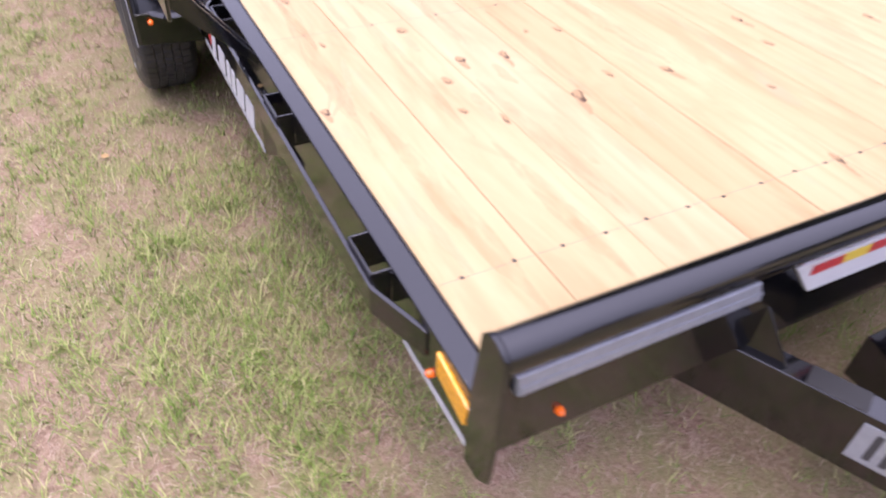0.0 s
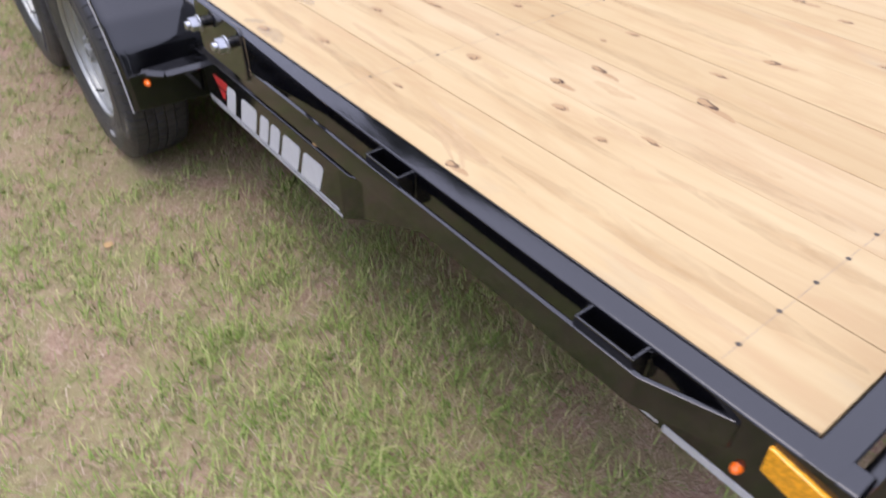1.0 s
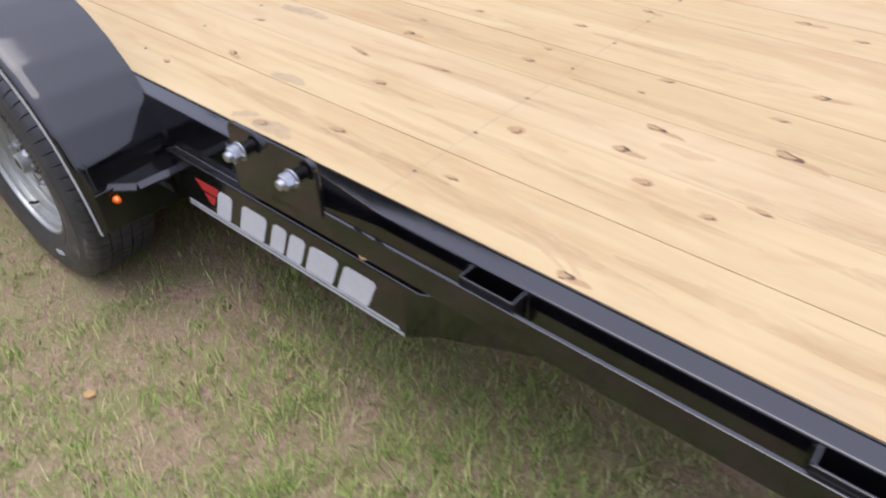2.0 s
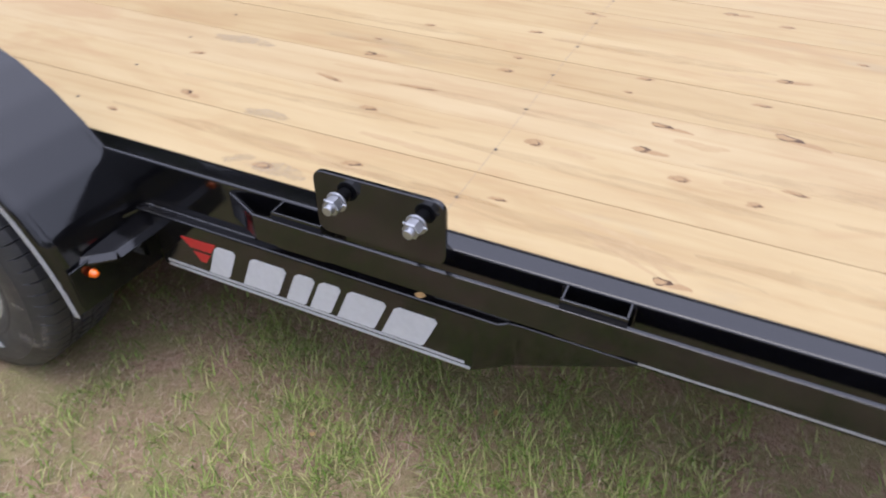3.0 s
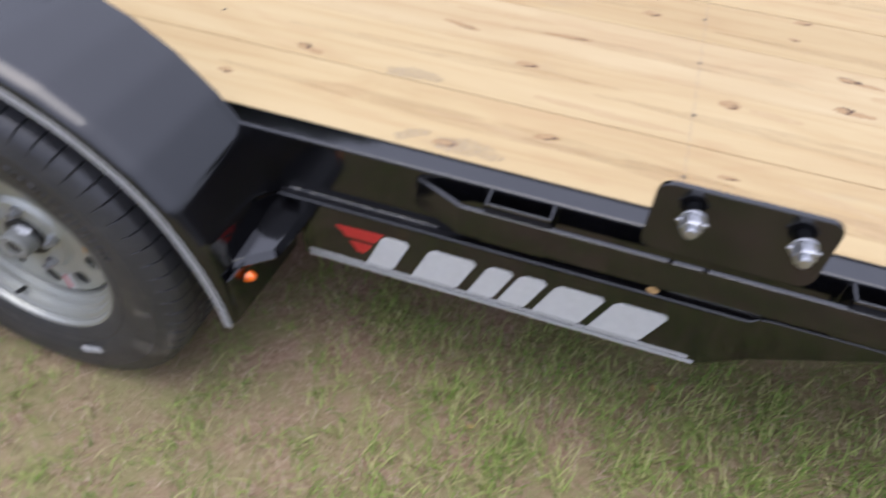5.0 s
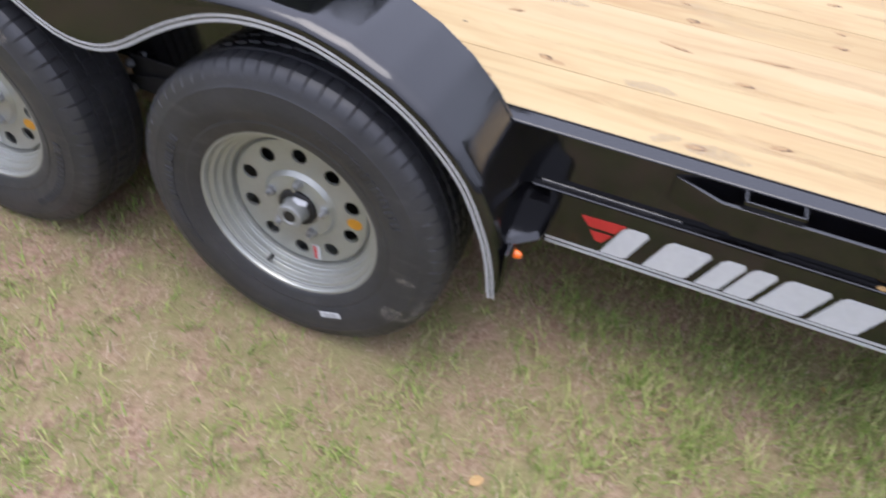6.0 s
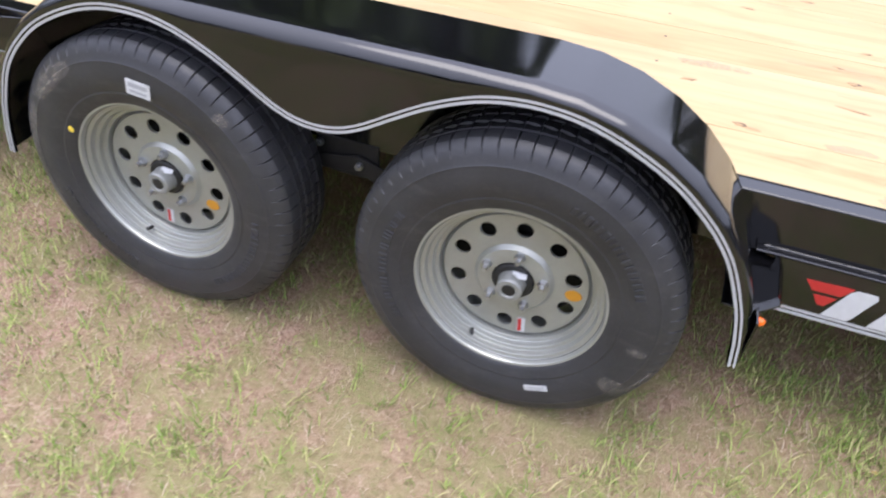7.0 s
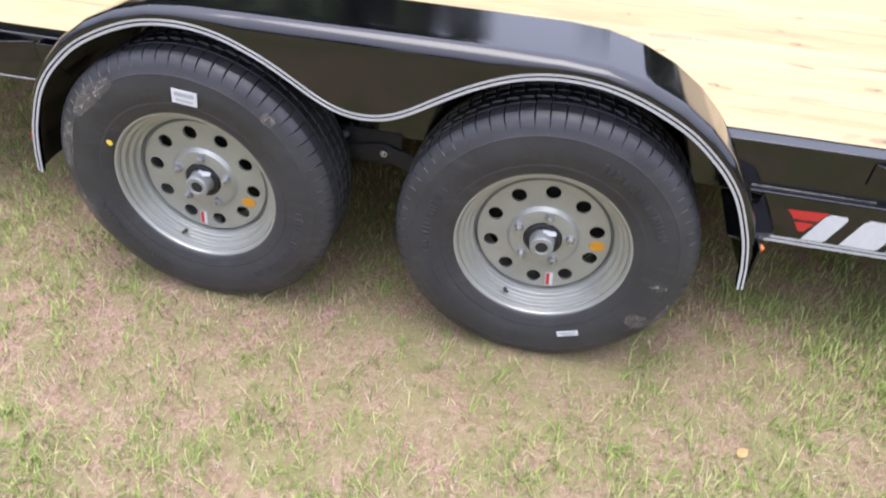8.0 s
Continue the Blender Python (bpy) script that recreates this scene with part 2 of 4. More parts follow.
LEAF = blade("tree_leaf", [(0.0, (0.02, 0.035, 0.012)), (1.0, (0.07, 0.10, 0.03))])
BARK = plain("bark", (0.10, 0.08, 0.06), 0.9, 0.0, 0.3, 8.0)
DRYLEAF = plain("fallen_leaf", (0.40, 0.25, 0.10), 0.7, 0.0, 0.2, 60.0)


# ---------- mesh helpers ----------
def mesh_of(name, bm, material, smooth=None):
    bmesh.ops.recalc_face_normals(bm, faces=bm.faces)
    me = bpy.data.meshes.new(name)
    turned = []
    if smooth is not None:  # large faces stay flat, small bevels round off between them
        limit = math.cos(radians(smooth))
        size = {f: f.calc_area() for f in bm.faces}
        for f in bm.faces:
            f.smooth = True
            for lo in f.loops:
                n = Vector((0, 0, 0))
                for g in lo.vert.link_faces:
                    if g.normal.dot(f.normal) > limit:
                        n += g.normal * size[g]
                turned.append(n.normalized() if n.length > 1e-12 else f.normal.copy())
    bm.to_mesh(me)
    bm.free()
    if turned:
        me.normals_split_custom_set(turned)
    me.materials.append(material)
    return me


def part(name, bm, material, parent, label="", smooth=None, at=None):
    """Links a bmesh, or a ready mesh, as one mesh object under a thing or a part."""
    me = bm if isinstance(bm, bpy.types.Mesh) else mesh_of(name, bm, material, smooth)
    ob = new(name, me)
    ob.parent = parent
    if at is not None:
        ob.matrix_basis = at
    return tagged(ob, label)


def box(x0, x1, y0, y1, z0, z1, bevel=0.0, seg=2, bm=None):
    """A bevelled block, added to bm or in a new bmesh."""
    own = bmesh.new()
    bmesh.ops.create_cube(own, size=1.0)
    bmesh.ops.transform(own, matrix=Matrix.Translation(((x0 + x1) / 2, (y0 + y1) / 2, (z0 + z1) / 2)) @ Matrix.Diagonal((x1 - x0, y1 - y0, z1 - z0, 1)), verts=own.verts)
    if bevel:
        bmesh.ops.bevel(own, geom=own.edges[:], offset=bevel, segments=seg, affect="EDGES", profile=0.5)
    return own if bm is None else join(bm, own)


def join(bm, other):
    me = bpy.data.meshes.new("joined")
    other.to_mesh(me)
    other.free()
    bm.from_mesh(me)
    bpy.data.meshes.remove(me)
    return bm


def prism(points, depth, axis="y", start=0.0, bevel=0.0, seg=1):
    """A flat outline, drawn out by depth along an axis from start. Outline points are (x, z) for y, (y, z) for x, (x, y) for z."""
    bm = bmesh.new()

    def place(p, d):
        return {"y": (p[0], d, p[1]), "x": (d, p[0], p[1]), "z": (p[0], p[1], d)}[axis]

    a = [bm.verts.new(place(p, start)) for p in points]
    b = [bm.verts.new(place(p, start + depth)) for p in points]
    bm.faces.new(a)
    bm.faces.new(b[::-1])
    for i in range(len(a)):
        bm.faces.new((a[i], b[i], b[i - 1], a[i - 1]))
    bmesh.ops.recalc_face_normals(bm, faces=bm.faces)
    if bevel:
        bmesh.ops.bevel(bm, geom=bm.edges[:], offset=bevel, segments=seg, affect="EDGES", profile=0.5)
    return bm


def lathe(profile, n, closed=False, wave=None, angles=None):
    """Turns (radius, y) points about the y axis. wave(i, j): an offset to the radius for turn i and point j."""
    bm = bmesh.new()
    rings = []
    for i in range(n):
        a = angles[i] if angles else 2 * math.pi * i / n
        ring = []
        for j, (r, y) in enumerate(profile):
            rr = r + (wave(i, j) if wave else 0.0)
            ring.append(bm.verts.new((rr * math.cos(a), y, rr * math.sin(a))))
        rings.append(ring)
    m = len(profile)
    for i in range(n):
        p, q = rings[i], rings[(i + 1) % n]
        for j in range(m if closed else m - 1):
            k = (j + 1) % m
            bm.faces.new((p[j], p[k], q[k], q[j]))
    bmesh.ops.remove_doubles(bm, verts=bm.verts, dist=1e-6)
    return bm


def cylinder(radius, y0, y1, n=20, bevel=0.0):
    """A capped cylinder along y."""
    b = bevel
    return lathe([(0.0, y0), (radius - b, y0), (radius, y0 + b), (radius, y1 - b), (radius - b, y1), (0.0, y1)], n)


def tube(path, radius, n=14):
    """A round bar along a path of points, with closed ends."""
    bm = bmesh.new()
    rings = []
    pts = [Vector(p) for p in path]
    for i, p in enumerate(pts):
        d = (pts[min(i + 1, len(pts) - 1)] - pts[max(i - 1, 0)]).normalized()
        s = d.cross(Vector((0, 0, 1)))
        s = s.normalized() if s.length > 1e-3 else Vector((1, 0, 0))
        u = s.cross(d)
        rings.append([bm.verts.new(p + radius * (math.cos(2 * math.pi * k / n) * s + math.sin(2 * math.pi * k / n) * u)) for k in range(n)])
    for a, b in zip(rings, rings[1:]):
        for k in range(n):
            bm.faces.new((a[k], a[(k + 1) % n], b[(k + 1) % n], b[k]))
    bm.faces.new(rings[0])
    bm.faces.new(rings[-1][::-1])
    return bm


def ribbon(path, y0, y1, z0, z1):
    """A flat bar standing on edge along a plan path of (x, y), from y0 to y1 beside it and z0 to z1."""
    bm = bmesh.new()
    rings = []
    for i, (x, y) in enumerate(path):
        a, b = Vector(path[max(i - 1, 0)]), Vector(path[min(i + 1, len(path) - 1)])
        d = (b - a).normalized()
        s = Vector((-d.y, d.x))
        rings.append([bm.verts.new((x + s.x * o, y + s.y * o, z)) for o, z in ((y0, z0), (y1, z0), (y1, z1), (y0, z1))])
    for p, q in zip(rings, rings[1:]):
        for k in range(4):
            bm.faces.new((p[k], p[(k + 1) % 4], q[(k + 1) % 4], q[k]))
    bm.faces.new(rings[0])
    bm.faces.new(rings[-1][::-1])
    bmesh.ops.recalc_face_normals(bm, faces=bm.faces)
    bmesh.ops.bevel(bm, geom=bm.edges[:], offset=0.0025, segments=2, affect="EDGES", profile=0.5)
    return bm


# ---------- ground ----------
TILT = pose(0, 0, -0.034)  # the tyres press a little into the turf


def ground_height(x, y):
    return 0.012 * noise.noise((x * 0.9, y * 0.9, 3.0)) + 0.006 * noise.noise((x * 4.0, y * 4.0, 7.0))


def make_ground():
    bm = bmesh.new()

    def steps(lo, hi, d, far):
        inner = list(np.arange(lo, hi + d / 2, d))
        grow, out = d, []
        r = 0.0
        while r < far:
            grow *= 1.55
            r += grow
            out.append(r)
        return [lo - o for o in out[::-1]] + inner + [hi + o for o in out]

    xs, ys = steps(-4.0, 5.0, 0.09, 900), steps(-4.0, 3.0, 0.09, 900)
    grid = [[bm.verts.new((x, y, ground_height(x, y) if -4 <= x <= 5 and -4 <= y <= 3 else 0.0)) for y in ys] for x in xs]
    for i in range(len(xs) - 1):
        for j in range(len(ys) - 1):
            bm.faces.new((grid[i][j], grid[i + 1][j], grid[i + 1][j + 1], grid[i][j + 1]))
    ob = new("ground", mesh_of("ground", bm, SOIL, 80))
    tagged(ob, "patchy lawn of dry tan turf and soil", "ground", kind="structure")


def make_blades(name, label, material, count, tuft, length, width, lean, seed, thin_under, outer=False):
    """Many single blades, gathered in tufts, as one sheet of geometry."""
    rng = np.random.default_rng(seed)
    verts, faces = [], []
    made = 0
    while made < count:
        if outer:  # sparser and coarser away from the trailer
            cx, cy = rng.normal(0.3, 6.0), rng.normal(-0.5, 5.5)
            inside = min(cx + 4.2, 4.8 - cx, cy + 3.8, 2.8 - cy)
            if inside > rng.uniform(-0.1, 0.9):
                continue
        else:
            cx, cy = rng.uniform(-4.2, 4.8), rng.uniform(-3.8, 2.8)
            if min(cx + 4.2, 4.8 - cx, cy + 3.8, 2.8 - cy) < rng.uniform(0.0, 1.2):
                continue
        near = 1.1 * math.exp(-((cy + 0.22) / 0.36) ** 2) * min(1.0, max(0.0, (cx - 0.35) * 1.2))  # longer beside the trailer, and denser to darken the shaded ground there
        dens = 0.40 + 0.35 * near * (lean[0] < 1.0) + 0.50 * noise.noise((cx * 1.6, cy * 1.6, seed)) + 0.72 * noise.noise((cx * 8.0, cy * 8.0, seed + 5.0))
        if lean[0] < 1.0:  # barer towards the nose
            dens -= 0.22 * min(1.0, max(0.0, (cx - 1.3) * 1.5))
        if rng.random() > max(0.05, dens) ** tuft[2]:
            continue
        if 0.15 < cy < 1.9 and -2.5 < cx < 2.2 and rng.random() < thin_under:
            continue
        n = int(rng.integers(tuft[0], tuft[1]))
        rad = rng.uniform(0.008, 0.075) * (4 if outer else 1)
        for _ in range(n):
            a = rng.uniform(0, 2 * math.pi)
            r = rad * math.sqrt(rng.random())
            x, y = cx + r * math.cos(a), cy + r * math.sin(a)
            h = rng.uniform(*length) * (1 + 0.45 * near)
            w = rng.uniform(*width)
            az = rng.uniform(0, 2 * math.pi)
            le = rng.uniform(*lean)
            dx, dy = math.cos(az), math.sin(az)
            z = ground_height(x, y) - 0.002 + (0.004 if lean[0] > 1.2 else 0.0)
            px, py = -dy * w / 2, dx * w / 2
            k = len(verts)
            m1, m2 = h * 0.55, h
            s1, s2 = math.sin(le * 0.6), math.sin(le)
            c1, c2 = math.cos(le * 0.6), math.cos(le)
            ax, ay, azz = x + dx * m1 * s1, y + dy * m1 * s1, z + m1 * c1
            tx, ty, tz = x + dx * (m1 * s1 + (m2 - m1) * s2), y + dy * (m1 * s1 + (m2 - m1) * s2), azz + (m2 - m1) * c2
            verts += [(x - px, y - py, z), (x + px, y + py, z), (ax + px * 0.8, ay + py * 0.8, azz), (ax - px * 0.8, ay - py * 0.8, azz), (tx, ty, max(tz, z + 0.002))]
            faces += [(k, k + 1, k + 2, k + 3), (k + 3, k + 2, k + 4)]
            made += 1
    me = bpy.data.meshes.new(name)
    me.from_pydata(verts, [], faces)
    me.materials.append(material)
    tagged(new(name, me), label, "grass", kind="stuff")


make_ground()
make_blades("green_grass", "short green grass blades in scattered tufts", GRASS, 250000, (2, 11, 1.1), (0.010, 0.056), (0.0013, 0.0034), (0.55, 1.5), 11, 0.3)
make_blades("dry_grass", "flattened straw-coloured dry grass over bare soil", STRAW, 230000, (3, 12, 0.4), (0.010, 0.045), (0.0008, 0.0018), (1.15, 1.55), 23, 0.4)
make_blades("rough_grass", "rough green and yellow grass across the field", GRASS, 170000, (8, 26, 0.5), (0.03, 0.10), (0.004, 0.010), (0.4, 1.4), 37, 0.0, True)

# ---------- trailer ----------
trailer = tagged(new("utility_trailer"), "black tandem-axle flatbed trailer with new pine plank deck on grass", "trailer")
trailer.matrix_world = TILT
DECK, WIDTH, PITCH, BOARDS = 0.62, 2.057, 0.187, 11
FRONT, REAR = 2.2125, -2.68
BOTTOM = 0.485


def deck_boards():
    """Eleven planks, edge to edge, with knots and screws that belong to each."""
    knots = {  # board: (x, y, half length, half width, dark core)
        0: [(1.505, 0.018, 0.016, 0.010, 1), (0.888, 0.112, 0.020, 0.009, 0), (1.19, 0.119, 0.016, 0.006, 0), (0.275, 0.085, 0.014, 0.007, 0), (0.73, 0.032, 0.022, 0.010, 0)],
        1: [(0.369, 0.218, 0.017, 0.010, 1), (1.183, 0.338, 0.019, 0.014, 0), (0.801, 0.326, 0.020, 0.010, 0), (1.477, 0.325, 0.020, 0.011, 0), (1.615, 0.296, 0.013, 0.009, 0), (1.681, 0.365, 0.022, 0.007, 0)],
        2: [(1.388, 0.407, 0.020, 0.012, 1), (1.404, 0.522, 0.024, 0.010, 1), (0.242, 0.405, 0.018, 0.008, 0), (0.632, 0.423, 0.040, 0.007, 0), (0.857, 0.465, 0.050, 0.007, 0)],
        3: [(0.652, 0.588, 0.017, 0.012, 1), (1.654, 0.578, 0.030, 0.014, 1), (1.012, 0.640, 0.019, 0.011, 0), (1.016, 0.722, 0.014, 0.008, 0), (1.309, 0.649, 0.010, 0.007, 0), (1.60, 0.708, 0.020, 0.008, 0), (0.627, 0.681, 0.014, 0.006, 0), (1.335, 0.735, 0.018, 0.009, 0)],
        4: [(1.642, 0.858, 0.022, 0.011, 1), (1.011, 0.900, 0.018, 0.009, 0), (0.722, 0.824, 0.015, 0.008, 0), (2.10, 0.926, 0.026, 0.008, 1)],
        5: [(1.82, 1.04, 0.012, 0.008, 0), (1.117, 1.10, 0.018, 0.009, 1), (0.40, 1.03, 0.02, 0.01, 0)],
        6: [(1.493, 1.262, 0.022, 0.011, 1), (1.642, 1.224, 0.018, 0.010, 0), (0.60, 1.2, 0.02, 0.01, 0)],
        7: [(2.05, 1.40, 0.02, 0.01, 0), (0.9, 1.42, 0.02, 0.01, 1)],
        8: [(1.636, 1.654, 0.018, 0.010, 1)],
    }
    stains = {0: [(1.43, 0.075, 0.10, 0.020), (0.80, 0.10, 0.16, 0.012), (1.95, 0.06, 0.12, 0.014)], 1: [(1.60, 0.345, 0.07, 0.016), (1.25, 0.33, 0.05, 0.012), (0.95, 0.22, 0.14, 0.012)],
              2: [(1.475, 0.470, 0.055, 0.017), (1.80, 0.45, 0.09, 0.014), (0.70, 0.50, 0.12, 0.012)], 3: [(1.60, 0.600, 0.045, 0.016), (1.75, 0.66, 0.10, 0.012)], 4: [(1.52, 0.84, 0.08, 0.012)]}
    plank = mesh_of("deck_board", box(-(FRONT - REAR) / 2, (FRONT - REAR) / 2, -PITCH / 2 + 0.0005, PITCH / 2 - 0.0005, -0.038, 0, 0.0014, 2), PINE, 40)
    def spot(name, height, mat, seed):
        """A low irregular dome, one unit in radius."""
        bm = lathe([(0.0, height), (0.55, height), (0.86, height * 0.7), (1.0, -height)], 22)
        for v in bm.verts:
            a = math.atan2(v.co.z, v.co.x)
            k = 1 + 0.45 * noise.noise((math.cos(a) * 1.3, math.sin(a) * 1.3, seed)) + 0.32 * noise.noise((math.cos(a) * 4, math.sin(a) * 4, seed))
            v.co.x, v.co.z = v.co.x * k, v.co.z * k
        return mesh_of(name, bm, mat, 60)

    domes = [spot("knot", 0.0006, KNOT, s) for s in (1.0, 5.0, 9.0)]
    cores = [spot("knot_core", 0.0009, HALO, s) for s in (2.0, 6.0, 8.0)]
    smears = [spot("resin_stain", 0.0002, SMEAR, s) for s in (4.0, 12.0, 15.0)]
    halos = [spot("knot_halo", 0.0003, HALO, s) for s in (3.0, 7.0, 11.0)]
    tints = [spot("stain", 0.0001, SMUDGE, 21.0), spot("grain_band", 0.0001, BAND, 25.0)]
    marks = {  # board: (x, y, half length, half width, kind, turn)
        0: [(0.66, 0.035, 0.035, 0.012, 0, 30), (0.76, 0.030, 0.065, 0.020, 0, -4), (0.70, 0.105, 0.42, 0.011, 1, -1), (1.22, 0.080, 0.36, 0.012, 1, -3), (1.85, 0.12, 0.30, 0.014, 1, 2)],
        1: [(0.60, 0.207, 0.060, 0.016, 0, 2), (0.62, 0.30, 0.30, 0.009, 1, 1), (1.30, 0.27, 0.35, 0.010, 1, -1), (1.95, 0.30, 0.20, 0.012, 1, 1)],
        2: [(0.30, 0.52, 0.10, 0.020, 0, 2), (1.05, 0.46, 0.30, 0.008, 1, 0), (1.75, 0.40, 0.25, 0.010, 1, 1)],
        3: [(0.75, 0.66, 0.25, 0.009, 1, 1), (1.45, 0.61, 0.30, 0.008, 1, -1)],
        4: [(0.55, 0.80, 0.30, 0.010, 1, 0), (1.30, 0.88, 0.25, 0.012, 1, 1)],
    }
    head = mesh_of("screw", lathe([(0.0, 0.0003), (0.0016, 0.0005), (0.0042, 0.0005), (0.0047, -0.0005)], 10), STEEL, 60)
    up = Matrix.Rotation(radians(90), 4, "X")
    rows = [2.07, 1.106, 0.155, -0.80, -1.76, -2.58]
    mid = (FRONT + REAR) / 2
    rng = random.Random(5)
    for b in range(BOARDS):
        cy = (b + 0.5) * PITCH
        board = part("deck_board", plank, PINE, trailer, at=pose(mid, cy, DECK + rng.uniform(-0.0006, 0.0006)))
        if b in (0, 2, 4, 6):
            tagged(board, "pale yellow pine plank with knots and grain")
        for x, y, a, w, core in knots.get(b, []):
            x -= 0.015 * min(1.0, max(0.0, (x - 0.35) * 2)) + 0.05 * max(0.0, y - 0.55)
            turn = Matrix.Rotation(radians(rng.uniform(-14, 14)), 4, "Z")
            place = Matrix.Translation((x - mid, y - cy, 0)) @ turn @ up
            v = rng.randrange(3)
            a, w = (a * 1.4, w * 1.4) if core else (a * 1.15, w * 1.2)
            if core:
                part("knot", domes[v], KNOT, board, at=place @ Matrix.Diagonal((a * 0.72, 1, w * 0.72, 1)))
                part("knot_core", cores[v], HALO, board, at=place @ Matrix.Translation((-a * 0.13, 0, w * 0.12)) @ Matrix.Diagonal((a * 0.58, 1, w * 0.56, 1)))
                part("knot_halo", halos[v], HALO, board, at=place @ Matrix.Translation((a * 1.0, 0, w * 0.4)) @ Matrix.Diagonal((a * 1.1, 1, w * 0.6, 1)))
            else:
                part("knot_halo", halos[v], HALO, board, at=place @ Matrix.Diagonal((a * 1.05, 1, w * 1.0, 1)))
                part("knot", domes[v], KNOT, board, at=place @ Matrix.Translation((a * 0.12, 0, w * 0.1)) @ Matrix.Diagonal((a * 0.66, 1, w * 0.60, 1)))
                part("knot_core", cores[v], HALO, board, at=place @ Matrix.Translation((-a * 0.02, 0, w * 0.0)) @ Matrix.Diagonal((a * 0.60, 1, w * 0.53, 1)))
        for x, y, a, w in stains.get(b, []):
            part("resin_stain", smears[rng.randrange(3)], SMEAR, board, at=Matrix.Translation((x - mid, y - cy, 0)) @ Matrix.Rotation(radians(rng.uniform(-4, 4)), 4, "Z") @ up @ Matrix.Diagonal((a, 1, w, 1)))
        for x, y, a, w, turn in ((1.462, 0.062, 0.062, 0.0075, -36), (1.425, 0.052, 0.060, 0.006, -24), (1.345, 0.118, 0.085, 0.010, -14)) if b == 0 else ():
            part("resin_streak", smears[1], SMEAR, board, at=Matrix.Translation((x - mid, y - cy, 0.0001)) @ Matrix.Rotation(radians(turn), 4, "Z") @ up @ Matrix.Diagonal((a, 1, w, 1)))
        for x, y, a, w, kind, turn in marks.get(b, []):
            part(("stain", "grain_band")[kind], tints[kind], SMUDGE, board, at=Matrix.Translation((x - mid, y - cy, 0.0004)) @ Matrix.Rotation(radians(turn), 4, "Z") @ up @ Matrix.Diagonal((a, 1, w * (1.9 if kind else 1.0), 1)))
        for n, x in enumerate(rows):
            for dy in ((-0.042, 0.05) if n in (0, 5) else (0.004,)):
                part("screw", head, STEEL, board, at=Matrix.Translation((x - mid + rng.uniform(-0.004, 0.004), dy + rng.uniform(-0.006, 0.006), 0)) @ up)
        for x in rows[:2]:
            part("pencil_line", box(x - mid - 0.0004, x - mid + 0.0004, -PITCH / 2 + 0.004, PITCH / 2 - 0.004, -0.001, 0.00025), PENCIL, board)


def side_frame():
    """The side channels with their rub rails, stake pockets and pinstripe."""
    for near in (True, False):
        def yy(v):
            return v if near else WIDTH - v
        y0, y1 = sorted((yy(-0.047), yy(-0.0015)))
        part("side_rail", box(REAR, 2.284, y0, y1, BOTTOM, DECK - 0.001, 0.005, 3), BLACK, trailer, "glossy black steel side channel", 40)
        if not near:
            continue
        part("edge_seam", box(REAR + 0.01, 2.211, -0.0040, -0.0026, DECK - 0.004, DECK + 0.0007), BLACK, trailer)
        for a, b in ((0.700, 2.136), (-2.55, -1.36)):
            path = [(a, -0.047), (a + 0.085, -0.088), (b - 0.12, -0.088), (b, -0.047)]
            part("rub_rail", ribbon(path, -0.005, 0.005, 0.547, 0.604), BLACK, trailer, "black flat steel rub rail", 40)
        for x in (1.893, 1.357, 0.820, -1.33, -1.867, -2.40):
            bm = box(x, x + 0.0048, -0.084, -0.046, 0.535, 0.616, 0.0014, 2)
            box(x + 0.1012, x + 0.106, -0.084, -0.046, 0.535, 0.616, 0.0014, 2, bm)
            box(x, x + 0.106, -0.0838, -0.079, 0.535, 0.616, 0.0014, 2, bm)
            part("stake_pocket", bm, BLACK, trailer, "black stake pocket", 40)
        part("pinstripe", box(1.285, 2.04, -0.0482, -0.0465, 0.4940, 0.4978), TAPE, trailer, "thin silver-white pinstripe")
        part("pinstripe", box(2.05, 2.283, -0.0482, -0.0465, 0.487, 0.501), TAPE, trailer, "silver-white pinstripe")
        part("pinstripe", box(-2.5, -1.30, -0.0482, -0.0465, 0.4893, 0.4931), TAPE, trailer, "thin silver-white pinstripe")
        part("marker_lamp_front", lathe([(0.0, -0.012), (0.004, -0.0115), (0.007, -0.008), (0.0082, 0.0)], 18), AMBER_LIT, trailer, "small round amber marker lamp", 50, pose(2.159, -0.047, 0.530))
        part("side_reflector", prism([(2.182, 0.608), (2.184, 0.562), (2.274, 0.542), (2.283, 0.592)], 0.009, "y", -0.055, 0.003, 2), AMBER, trailer, "rectangular amber side reflector", 40)


